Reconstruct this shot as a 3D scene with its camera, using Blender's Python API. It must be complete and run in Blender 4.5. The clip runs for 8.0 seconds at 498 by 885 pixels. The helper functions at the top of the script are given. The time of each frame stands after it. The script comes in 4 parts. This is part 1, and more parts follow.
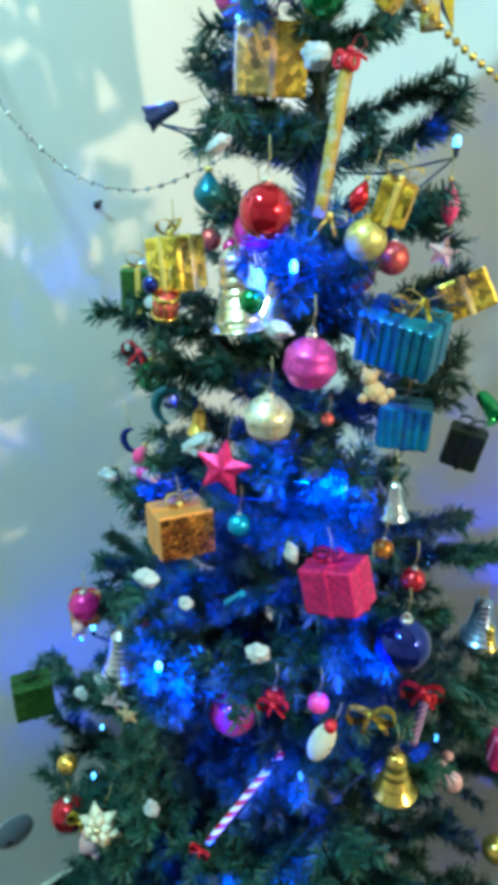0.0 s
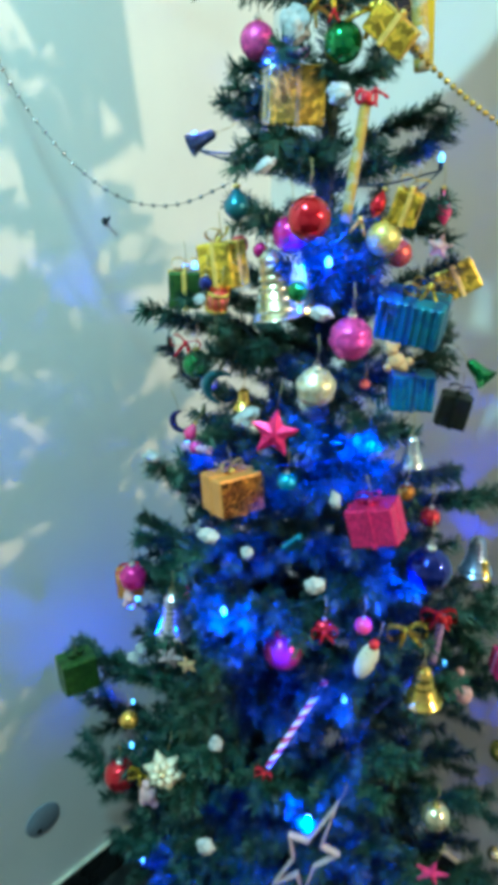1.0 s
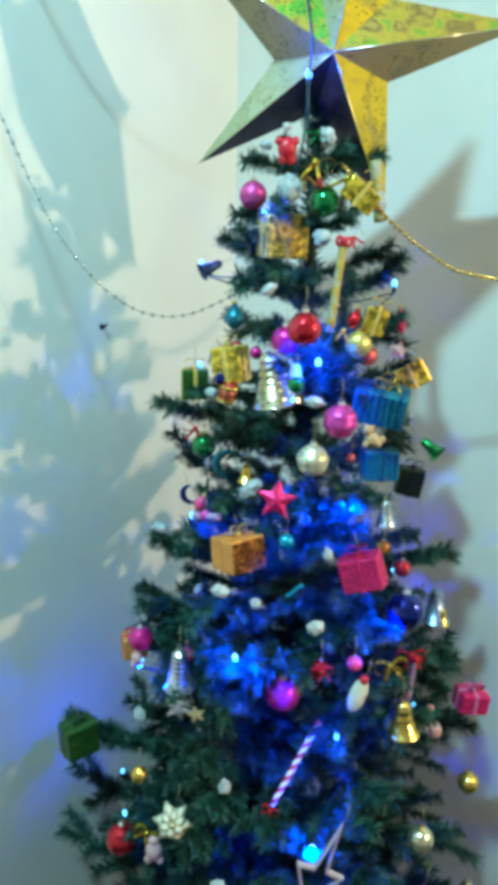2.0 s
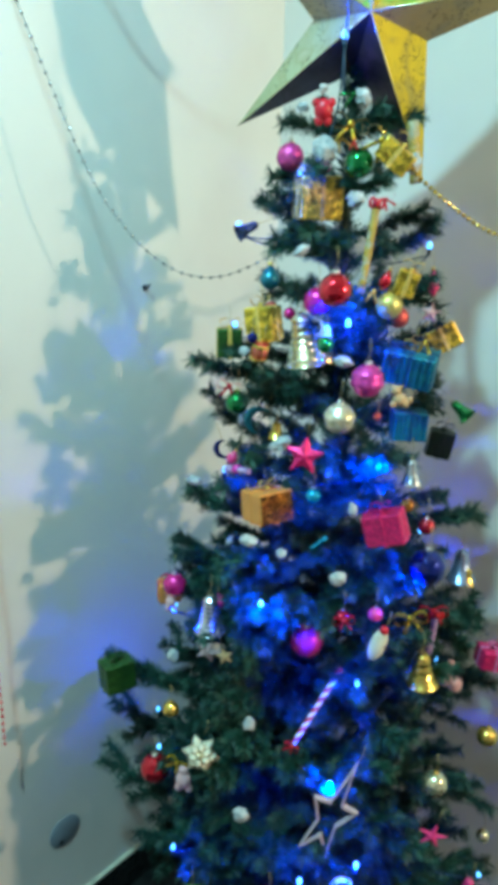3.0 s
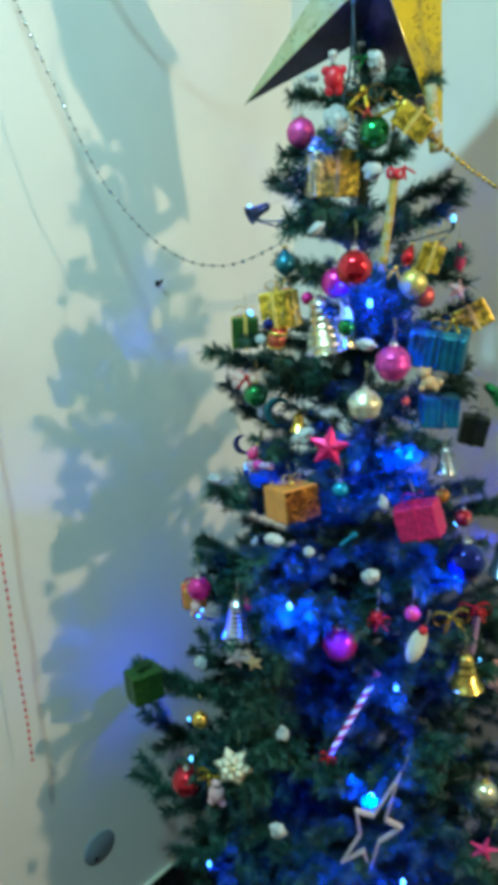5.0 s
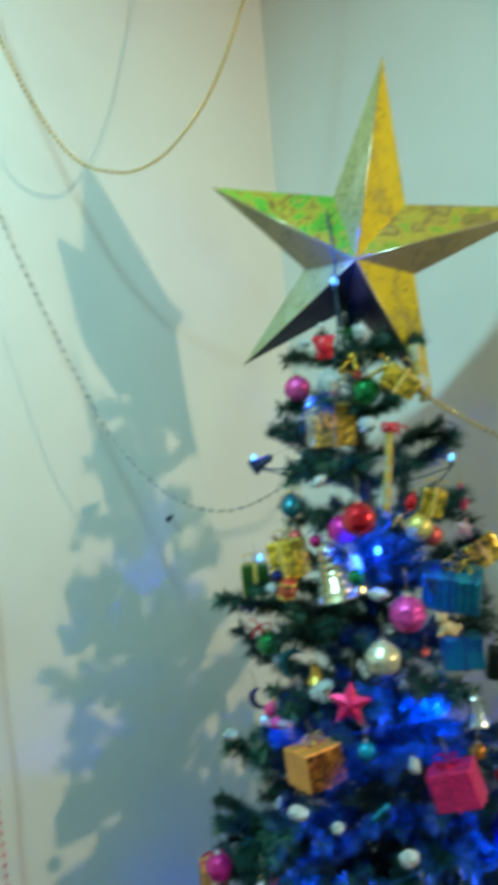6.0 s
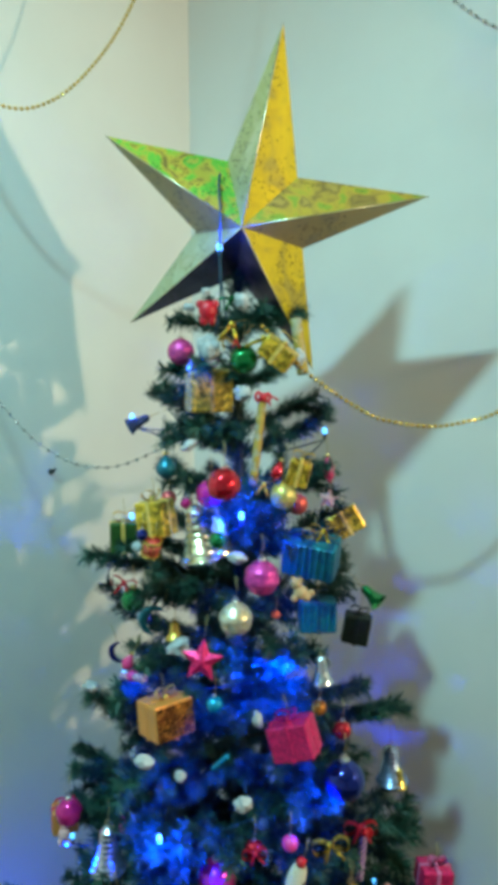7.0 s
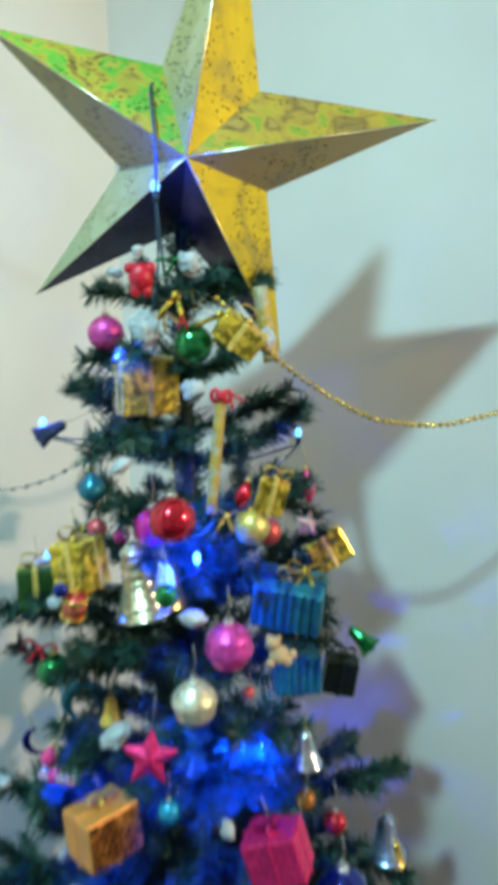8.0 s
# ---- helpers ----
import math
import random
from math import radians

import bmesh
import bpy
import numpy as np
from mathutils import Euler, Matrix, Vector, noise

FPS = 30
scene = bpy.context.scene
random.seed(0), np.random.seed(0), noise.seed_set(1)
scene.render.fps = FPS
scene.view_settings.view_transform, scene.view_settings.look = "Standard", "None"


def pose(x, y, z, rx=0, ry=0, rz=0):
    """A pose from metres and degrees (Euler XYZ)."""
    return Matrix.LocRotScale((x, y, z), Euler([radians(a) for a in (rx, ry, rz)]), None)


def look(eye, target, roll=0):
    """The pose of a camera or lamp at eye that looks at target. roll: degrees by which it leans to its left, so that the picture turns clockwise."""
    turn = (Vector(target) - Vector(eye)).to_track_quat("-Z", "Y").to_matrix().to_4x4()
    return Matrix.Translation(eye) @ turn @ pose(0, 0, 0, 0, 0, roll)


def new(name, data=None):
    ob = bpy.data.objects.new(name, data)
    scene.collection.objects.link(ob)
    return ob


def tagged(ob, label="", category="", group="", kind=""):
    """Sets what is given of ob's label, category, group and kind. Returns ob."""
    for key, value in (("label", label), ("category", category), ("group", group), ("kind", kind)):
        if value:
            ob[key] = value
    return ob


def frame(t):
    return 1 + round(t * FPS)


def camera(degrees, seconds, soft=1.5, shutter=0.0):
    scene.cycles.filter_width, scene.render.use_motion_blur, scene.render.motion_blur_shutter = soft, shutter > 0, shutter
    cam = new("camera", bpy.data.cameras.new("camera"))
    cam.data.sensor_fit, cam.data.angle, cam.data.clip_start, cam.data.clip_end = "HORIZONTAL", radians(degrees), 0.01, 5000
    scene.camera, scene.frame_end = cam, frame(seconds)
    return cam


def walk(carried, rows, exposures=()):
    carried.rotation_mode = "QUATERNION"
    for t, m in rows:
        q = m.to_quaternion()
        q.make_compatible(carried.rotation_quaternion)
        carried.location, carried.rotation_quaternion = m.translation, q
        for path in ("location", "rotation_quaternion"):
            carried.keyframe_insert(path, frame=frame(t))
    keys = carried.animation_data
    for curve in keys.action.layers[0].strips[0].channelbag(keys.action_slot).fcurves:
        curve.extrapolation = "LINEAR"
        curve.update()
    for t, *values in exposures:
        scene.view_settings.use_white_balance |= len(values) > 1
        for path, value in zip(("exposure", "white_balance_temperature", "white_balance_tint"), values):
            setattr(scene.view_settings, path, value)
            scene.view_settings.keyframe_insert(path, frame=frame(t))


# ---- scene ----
cam = camera(41.0, 8.0, soft=6.6, shutter=0.4)
PATH = [
    (0, (1.017, -0.926, 1.633), (-0.403, 0.222, 0.816), 1.6),
    (0.5, (1.047, -0.953, 1.639), (-0.436, 0.138, 0.858), 2.0),
    (0.8, (1.029, -1.024, 1.637), (-0.349, 0.204, 0.866), 0.7),
    (1, (1.031, -1.116, 1.637), (-0.259, 0.198, 0.858), 0.1),
    (1.2, (1.026, -1.177, 1.639), (-0.194, 0.199, 0.851), 0.7),
    (1.5, (1.036, -1.273, 1.634), (-0.11, 0.22, 0.957), 0.3),
    (1.7, (1.045, -1.314, 1.651), (-0.111, 0.239, 1.151), 1.3),
    (2.8, (1.081, -1.321, 1.669), (-0.148, 0.14, 1.074), 1.8),
    (3, (1.101, -1.332, 1.659), (-0.162, 0.094, 1.05), 1.3),
    (3.2, (1.095, -1.342, 1.673), (-0.131, 0.074, 0.97), 1.0),
    (3.5, (1.127, -1.351, 1.656), (-0.12, 0.001, 0.871), -0.8),
    (4, (1.126, -1.359, 1.648), (-0.129, 0.012, 0.909), -1.0),
    (4.2, (1.113, -1.341, 1.646), (-0.11, 0.08, 0.95), -0.4),
    (5.3, (1.068, -1.279, 1.624), (-0.342, 0.051, 1.13), -3.3),
    (5.5, (1.063, -1.269, 1.665), (-0.384, 0.07, 1.326), -4.6),
    (5.8, (1.071, -1.259, 1.686), (-0.392, 0.1, 1.584), -4.5),
    (6, (1.076, -1.264, 1.723), (-0.327, 0.16, 1.66), -5.0),
    (6.2, (1.091, -1.255, 1.723), (-0.172, 0.296, 1.743), -3.3),
    (6.5, (1.116, -1.241, 1.738), (-0.074, 0.364, 1.652), -2.1),
    (7, (1.135, -1.227, 1.724), (-0.091, 0.341, 1.534), -0.3),
    (7.5, (1.089, -1.188, 1.728), (-0.08, 0.42, 1.514), 0.0),
    (7.8, (1.023, -1.111, 1.724), (-0.083, 0.532, 1.441), -0.0),
    (8, (0.963, -1.039, 1.749), (-0.099, 0.632, 1.461), -1.3),
]
walk(cam, [(t, look(eye, target, roll)) for t, eye, target, roll in PATH],
     exposures=[(0.0, 0.62, 6150, 8), (1.0, 0.52, 6150, 9), (1.5, 0.45, 6200, 10), (3.0, 0.33, 6250, 11), (3.5, 0.25, 6250, 12), (4.2, 0.24, 6300, 10), (5.5, 0.03, 6450, 7), (6.0, -0.10, 6500, 4),
                (6.5, -0.04, 6500, 4), (7.0, 0.06, 6450, 8), (7.5, 0.13, 6450, 14), (8.0, 0.22, 6450, 19)])

# ---- world and lights: a closed room at night, one cool ceiling lamp, one warm wall bulb, blue fairy lights ----
world = bpy.data.worlds.new("night")
world.use_nodes = True
world.node_tree.nodes["Background"].inputs[0].default_value = (0.02, 0.025, 0.03, 1)
world.node_tree.nodes["Background"].inputs[1].default_value = 0.05
scene.world = world

COOL_AT, WARM_AT = (0.67, -1.45, 2.815), (2.40, -0.21, 2.04)
COOL_W, WARM_W, LED_W = 29.0, 77.0, 4.2


def led(at, aim, watts, spread=116):
    """A spot lamp added for one fairy light's glow, washing blue over what it faces."""
    data = bpy.data.lights.new("fairy_light_glow", "SPOT")
    data.energy, data.color, data.shadow_soft_size, data.spot_size, data.spot_blend = watts, (0.0, 0.045, 1.0), 0.004, radians(spread), 0.7
    new("fairy_light_glow", data).matrix_basis = look(at, aim)


down = bpy.data.lights.new("downlight_glow", "AREA")
down.shape, down.size, down.energy, down.color = "DISK", 0.10, COOL_W, (0.44, 1.0, 1.09)
new("downlight_glow", down).location = COOL_AT
warm = bpy.data.lights.new("reflector_bulb_glow", "SPOT")
warm.energy, warm.color, warm.shadow_soft_size, warm.spot_size, warm.spot_blend = WARM_W, (1.0, 0.79, 0.50), 0.03, radians(150), 0.9
new("reflector_bulb_glow", warm).matrix_basis = look(WARM_AT, (0.0, -0.80, 1.10))

# ---- materials ----


def nodes_of(name):
    m = bpy.data.materials.new(name)
    m.use_nodes = True
    nt = m.node_tree
    return m, nt, nt.nodes["Principled BSDF"], nt.links


def surface(name, colour, rough=0.5, metal=0.0, vary=0.15, scale=12.0, bump=0.0, bump_scale=80.0, fine=0.0, coat=0.0,
            second=None, mix_at=(0.45, 0.6), mix_scale=20.0, per_object=0.0, spec=0.5, sheen=0.0):
    """A surface with broad and fine variation of colour, gloss and relief."""
    m, nt, bsdf, link = nodes_of(name)
    co = nt.nodes.new("ShaderNodeTexCoord")
    n1 = nt.nodes.new("ShaderNodeTexNoise")
    n1.inputs["Scale"].default_value, n1.inputs["Detail"].default_value = scale, 6
    link.new(co.outputs["Object"], n1.inputs["Vector"])
    ramp = nt.nodes.new("ShaderNodeMapRange")
    ramp.inputs["From Min"].default_value, ramp.inputs["From Max"].default_value = 0.3, 0.7
    ramp.inputs["To Min"].default_value, ramp.inputs["To Max"].default_value = 1 - vary, 1 + vary
    link.new(n1.outputs["Fac"], ramp.inputs["Value"])
    base = nt.nodes.new("ShaderNodeRGB")
    base.outputs[0].default_value = (*colour, 1)
    col = base.outputs[0]
    if second:
        n2 = nt.nodes.new("ShaderNodeTexNoise")
        n2.inputs["Scale"].default_value, n2.inputs["Detail"].default_value = mix_scale, 3
        link.new(co.outputs["Object"], n2.inputs["Vector"])
        r2 = nt.nodes.new("ShaderNodeMapRange")
        r2.inputs["From Min"].default_value, r2.inputs["From Max"].default_value = mix_at
        link.new(n2.outputs["Fac"], r2.inputs["Value"])
        mx = nt.nodes.new("ShaderNodeMix")
        mx.data_type = "RGBA"
        link.new(r2.outputs["Result"], mx.inputs[0])
        link.new(col, mx.inputs[6])
        mx.inputs[7].default_value = (*second, 1)
        col = mx.outputs[2]
    mul = nt.nodes.new("ShaderNodeVectorMath")
    mul.operation = "SCALE"
    link.new(col, mul.inputs[0])
    fac = ramp.outputs["Result"]
    if per_object:
        oi = nt.nodes.new("ShaderNodeObjectInfo")
        rr = nt.nodes.new("ShaderNodeMapRange")
        rr.inputs["To Min"].default_value, rr.inputs["To Max"].default_value = 1 - per_object, 1 + per_object
        link.new(oi.outputs["Random"], rr.inputs["Value"])
        mm = nt.nodes.new("ShaderNodeMath")
        mm.operation = "MULTIPLY"
        link.new(fac, mm.inputs[0])
        link.new(rr.outputs["Result"], mm.inputs[1])
        fac = mm.outputs[0]
    link.new(fac, mul.inputs["Scale"])
    link.new(mul.outputs[0], bsdf.inputs["Base Color"])
    bsdf.inputs["Metallic"].default_value = metal
    bsdf.inputs["Specular IOR Level"].default_value = spec
    bsdf.inputs["Coat Weight"].default_value = coat
    bsdf.inputs["Sheen Weight"].default_value = sheen
    rg = nt.nodes.new("ShaderNodeMapRange")
    rg.inputs["To Min"].default_value, rg.inputs["To Max"].default_value = max(0.02, rough - 0.08), min(1, rough + 0.08)
    link.new(n1.outputs["Fac"], rg.inputs["Value"])
    link.new(rg.outputs["Result"], bsdf.inputs["Roughness"])
    if bump:
        nb = nt.nodes.new("ShaderNodeTexNoise")
        nb.inputs["Scale"].default_value, nb.inputs["Detail"].default_value = bump_scale, 4
        link.new(co.outputs["Object"], nb.inputs["Vector"])
        bp = nt.nodes.new("ShaderNodeBump")
        bp.inputs["Strength"].default_value, bp.inputs["Distance"].default_value = bump, 0.004
        link.new(nb.outputs["Fac"], bp.inputs["Height"])
        link.new(bp.outputs["Normal"], bsdf.inputs["Normal"])
    return m


def foil(name, colour, second=None, rough=0.28, cell=260.0, depth=0.8, spread=(0.72, 1.2)):
    """Crinkled or embossed metallic foil with small facets."""
    m, nt, bsdf, link = nodes_of(name)
    co = nt.nodes.new("ShaderNodeTexCoord")
    vo = nt.nodes.new("ShaderNodeTexVoronoi")
    vo.inputs["Scale"].default_value = cell
    link.new(co.outputs["Object"], vo.inputs["Vector"])
    n2 = nt.nodes.new("ShaderNodeTexNoise")
    n2.inputs["Scale"].default_value, n2.inputs["Detail"].default_value = 38, 3
    link.new(co.outputs["Object"], n2.inputs["Vector"])
    r2 = nt.nodes.new("ShaderNodeMapRange")
    r2.inputs["From Min"].default_value, r2.inputs["From Max"].default_value = 0.45, 0.62
    link.new(n2.outputs["Fac"], r2.inputs["Value"])
    mx = nt.nodes.new("ShaderNodeMix")
    mx.data_type = "RGBA"
    sep = nt.nodes.new("ShaderNodeSeparateColor")
    link.new(vo.outputs["Color"], sep.inputs[0])
    both = nt.nodes.new("ShaderNodeMath")
    both.operation = "MULTIPLY_ADD"
    link.new(sep.outputs[0], both.inputs[0])
    both.inputs[1].default_value = 0.65
    half = nt.nodes.new("ShaderNodeMath")
    half.operation = "MULTIPLY"
    link.new(r2.outputs["Result"], half.inputs[0])
    half.inputs[1].default_value = 0.5
    link.new(half.outputs[0], both.inputs[2])
    both.use_clamp = True
    link.new(both.outputs[0], mx.inputs[0])
    mx.inputs[6].default_value = (*colour, 1)
    mx.inputs[7].default_value = (*(second or [c * 0.75 for c in colour]), 1)
    shade = nt.nodes.new("ShaderNodeMapRange")
    shade.inputs["To Min"].default_value, shade.inputs["To Max"].default_value = spread
    link.new(sep.outputs[1], shade.inputs["Value"])
    sc = nt.nodes.new("ShaderNodeVectorMath")
    sc.operation = "SCALE"
    link.new(mx.outputs[2], sc.inputs[0])
    link.new(shade.outputs["Result"], sc.inputs["Scale"])
    link.new(sc.outputs[0], bsdf.inputs["Base Color"])
    bsdf.inputs["Metallic"].default_value = 0.6
    bsdf.inputs["Roughness"].default_value = rough
    bp = nt.nodes.new("ShaderNodeBump")
    bp.inputs["Strength"].default_value, bp.inputs["Distance"].default_value = depth, 0.0015
    link.new(vo.outputs["Color"], bp.inputs["Height"])
    link.new(bp.outputs["Normal"], bsdf.inputs["Normal"])
    return m


def striped(name, a, b, turns=230.0, slant=1.0):
    """Painted spiral stripes round a stick that lies along its own z axis."""
    m, nt, bsdf, link = nodes_of(name)
    co = nt.nodes.new("ShaderNodeTexCoord")
    wv = nt.nodes.new("ShaderNodeTexWave")
    wv.bands_direction = "DIAGONAL" if slant else "Z"
    wv.inputs["Scale"].default_value, wv.inputs["Distortion"].default_value = turns / 6.283, 0.4
    link.new(co.outputs["Object"], wv.inputs["Vector"])
    r = nt.nodes.new("ShaderNodeMapRange")
    r.inputs["From Min"].default_value, r.inputs["From Max"].default_value = 0.45, 0.6
    link.new(wv.outputs["Fac"], r.inputs["Value"])
    mx = nt.nodes.new("ShaderNodeMix")
    mx.data_type = "RGBA"
    link.new(r.outputs["Result"], mx.inputs[0])
    mx.inputs[6].default_value, mx.inputs[7].default_value = (*a, 1), (*b, 1)
    link.new(mx.outputs[2], bsdf.inputs["Base Color"])
    bsdf.inputs["Roughness"].default_value = 0.35
    return m


WALL_C = (0.76, 0.75, 0.70)
M_WALL = surface("wall_paint", WALL_C, 0.62, vary=0.05, scale=2.2, bump=0.10, bump_scale=55, second=(0.70, 0.67, 0.64), mix_at=(0.5, 0.8), mix_scale=3.0)
# peach picked to send warm, pinkish fill back into the room
M_FARWALL = surface("peach_bounce_paint", (0.82, 0.64, 0.64), 0.7, vary=0.06, scale=2.0, bump=0.1, bump_scale=55)
M_CEIL = surface("ceiling_paint", (0.83, 0.83, 0.80), 0.8, vary=0.04, scale=2, bump=0.08)
M_TILE = surface("black_stone_tile", (0.012, 0.014, 0.014), 0.30, vary=0.5, scale=9, bump=0.05, bump_scale=40, second=(0.03, 0.034, 0.03), mix_at=(0.5, 0.75), mix_scale=14, per_object=0.3)
M_GROUT = surface("grey_grout", (0.07, 0.07, 0.065), 0.9, vary=0.3, scale=30)
M_SKIRT = surface("black_skirting_stone", (0.010, 0.011, 0.011), 0.28, vary=0.4, scale=14, bump=0.04)
M_LEDGE = surface("plaster_edge", (0.60, 0.58, 0.46), 0.8, vary=0.2, scale=40)
M_NEEDLE = surface("dark_green_plastic_needles", (0.015, 0.080, 0.050), 0.5, vary=0.35, scale=25, second=(0.010, 0.050, 0.040), mix_at=(0.4, 0.65), mix_scale=9, per_object=0.25)
M_STEM = surface("brown_green_wire_stem", (0.035, 0.045, 0.025), 0.7, vary=0.3, scale=60, bump=0.3)
M_POLE = surface("dark_green_metal_pole", (0.012, 0.035, 0.022), 0.5, vary=0.3, scale=30)
M_COTTON = surface("white_cotton_wool", (0.44, 0.46, 0.46), 1.0, vary=0.3, scale=90, bump=0.5, bump_scale=260, sheen=0.4)
M_CAP = surface("silver_metal_cap", (0.72, 0.70, 0.62), 0.3, 1.0, vary=0.2, scale=200)
M_GOLDCAP = surface("gold_metal_cap", (0.80, 0.58, 0.18), 0.3, 1.0, vary=0.2, scale=200)
M_STRING = surface("thin_gold_thread", (0.45, 0.36, 0.16), 0.6, 0.3, vary=0.2, scale=200)
M_DARKSTRING = surface("thin_dark_thread", (0.05, 0.05, 0.06), 0.7, vary=0.2, scale=200)
M_WIRE = surface("dark_green_cable", (0.006, 0.05, 0.10), 0.45, vary=0.2, scale=90)
M_RED = surface("red_mirror_paint", (0.62, 0.012, 0.03), 0.10, 0.75, vary=0.08, scale=30, coat=0.6)
M_DEEPRED = surface("deep_red_gloss", (0.42, 0.010, 0.022), 0.16, 0.6, vary=0.1, scale=30, coat=0.5)
M_GREEN = surface("green_mirror_paint", (0.008, 0.22, 0.055), 0.12, 0.75, vary=0.1, scale=30, coat=0.5)
M_LIME = surface("lime_green_gloss", (0.20, 0.36, 0.02), 0.2, 0.6, vary=0.1, scale=30, coat=0.4)
M_BLUE = surface("dark_blue_mirror_paint", (0.006, 0.02, 0.22), 0.08, 0.8, vary=0.1, scale=30, coat=0.6)
M_TEAL = surface("teal_satin_paint", (0.012, 0.16, 0.22), 0.3, 0.5, vary=0.15, scale=40, coat=0.2)
M_CYAN = surface("bright_cyan_gloss", (0.01, 0.32, 0.55), 0.2, 0.6, vary=0.1, scale=40, coat=0.3)
M_SILVER = surface("silver_mirror_paint", (0.62, 0.66, 0.68), 0.2, 0.9, vary=0.12, scale=60)
M_SILVBLUE = surface("silver_blue_metal", (0.32, 0.42, 0.62), 0.25, 0.85, vary=0.15, scale=60)
M_NAVYMETAL = surface("dark_blue_metal", (0.06, 0.09, 0.24), 0.25, 0.7, vary=0.15, scale=60)
M_GOLD = surface("gold_mirror_paint", (0.80, 0.55, 0.12), 0.2, 0.9, vary=0.12, scale=60)
M_PALEGOLD = surface("pale_gold_metal", (0.74, 0.68, 0.44), 0.24, 0.85, vary=0.15, scale=50)
M_PINKGL = foil("pink_glitter", (0.78, 0.08, 0.42), (0.60, 0.05, 0.36), 0.38, 190, 1.0)
M_PURPLEGL = foil("purple_pink_glitter", (0.85, 0.12, 0.38), (0.60, 0.05, 0.34), 0.45, 210, 1.0)
M_MAGENTA = foil("magenta_foil", (0.90, 0.040, 0.20), (0.78, 0.022, 0.16), 0.4, 300, 0.45)
M_MAGBALL = surface("magenta_gloss_paint", (0.66, 0.02, 0.24), 0.18, 0.5, vary=0.12, scale=30, coat=0.4)
M_REDGL = foil("red_glitter", (0.68, 0.04, 0.08), (0.80, 0.18, 0.14), 0.4, 380, 1.0)
M_PEARL = foil("silver_gold_glitter", (0.74, 0.74, 0.68), (0.72, 0.60, 0.32), 0.34, 230, 0.9)
M_GOLDGL = foil("pale_gold_glitter", (0.74, 0.58, 0.12), (0.62, 0.54, 0.20), 0.4, 230, 0.9)
M_ORANGEFOIL = surface("copper_orange_card", (0.76, 0.30, 0.07), 0.42, 0.25, vary=0.12, scale=40, bump=0.15, bump_scale=150)
M_COPPERHOLO = foil("glittering_copper_foil", (0.16, 0.03, 0.008), (0.62, 0.22, 0.03), 0.3, 230, 1.3, (0.2, 1.5))
M_GOLDFOIL = foil("embossed_gold_foil", (0.86, 0.55, 0.05), (0.54, 0.36, 0.04), 0.30, 150, 1.3, (0.3, 1.6))
M_BLUEFOIL = surface("teal_blue_foil", (0.012, 0.21, 0.29), 0.36, 0.45, vary=0.22, scale=45, bump=0.3, bump_scale=140, second=(0.008, 0.11, 0.24), mix_scale=60)
M_GREENFOIL = foil("dark_green_foil", (0.05, 0.16, 0.03), (0.03, 0.10, 0.025), 0.34, 260, 0.6)
M_DARKFOIL = foil("black_green_foil", (0.012, 0.035, 0.022), (0.018, 0.025, 0.018), 0.4, 260, 0.5)
M_RIBGOLD = surface("gold_ribbon", (0.78, 0.52, 0.12), 0.35, 0.2, vary=0.2, scale=80, bump=0.2)
M_RIBRED = surface("red_satin_ribbon", (0.60, 0.012, 0.03), 0.4, vary=0.15, scale=60, bump=0.2)
M_RIBBLUE = surface("dark_blue_ribbon", (0.008, 0.08, 0.18), 0.35, 0.4, vary=0.2, scale=80)
M_RIBPINK = surface("pale_pink_ribbon", (0.72, 0.18, 0.40), 0.4, 0.3, vary=0.2, scale=80)
M_CREAM = surface("cream_plastic", (0.76, 0.70, 0.52), 0.5, vary=0.12, scale=60, bump=0.1)
M_SPECK = surface("cream_with_dark_specks", (0.78, 0.74, 0.58), 0.5, vary=0.1, scale=60, second=(0.22, 0.13, 0.06), mix_at=(0.62, 0.66), mix_scale=130)
M_WHITE = surface("white_plastic", (0.78, 0.78, 0.78), 0.4, vary=0.06, scale=40)
M_BEAR = surface("tan_plush", (0.58, 0.36, 0.17), 0.95, vary=0.15, scale=60, bump=0.8, bump_scale=300, sheen=0.3)
M_PINKPL = surface("hot_pink_plastic", (0.78, 0.05, 0.22), 0.35, vary=0.1, scale=40, coat=0.2)
M_PALEPINK = surface("pale_pink_plastic", (0.72, 0.42, 0.42), 0.45, vary=0.1, scale=40)
M_LILAC = surface("lilac_grey_wood", (0.50, 0.38, 0.40), 0.55, vary=0.15, scale=50, bump=0.1)
M_DARK = surface("dark_plastic", (0.02, 0.02, 0.024), 0.5, vary=0.2, scale=40)
M_STRIPE = striped("red_white_stripes", (0.80, 0.74, 0.70), (0.55, 0.02, 0.06), 210)
M_STRIPE_D = striped("navy_white_stripes", (0.62, 0.60, 0.66), (0.03, 0.03, 0.10), 420)
M_STRIPE_P = striped("pink_blue_stripes", (0.70, 0.45, 0.62), (0.16, 0.10, 0.42), 420)
M_STRIPE_G = surface("cream_and_gold_wrapping", (0.46, 0.42, 0.27), 0.5, 0.1, vary=0.25, scale=60, bump=0.5, bump_scale=120, second=(0.44, 0.30, 0.05), mix_at=(0.42, 0.5), mix_scale=62)
M_FRAME = surface("pale_wood_frame", (0.46, 0.30, 0.16), 0.5, vary=0.2, scale=30, bump=0.1)
M_PICTURE = surface("dark_print", (0.05, 0.035, 0.03), 0.35, vary=0.4, scale=6, second=(0.10, 0.06, 0.05), mix_scale=9)
M_DISC = surface("grey_blue_disc", (0.22, 0.27, 0.32), 0.5, vary=0.1, scale=20)
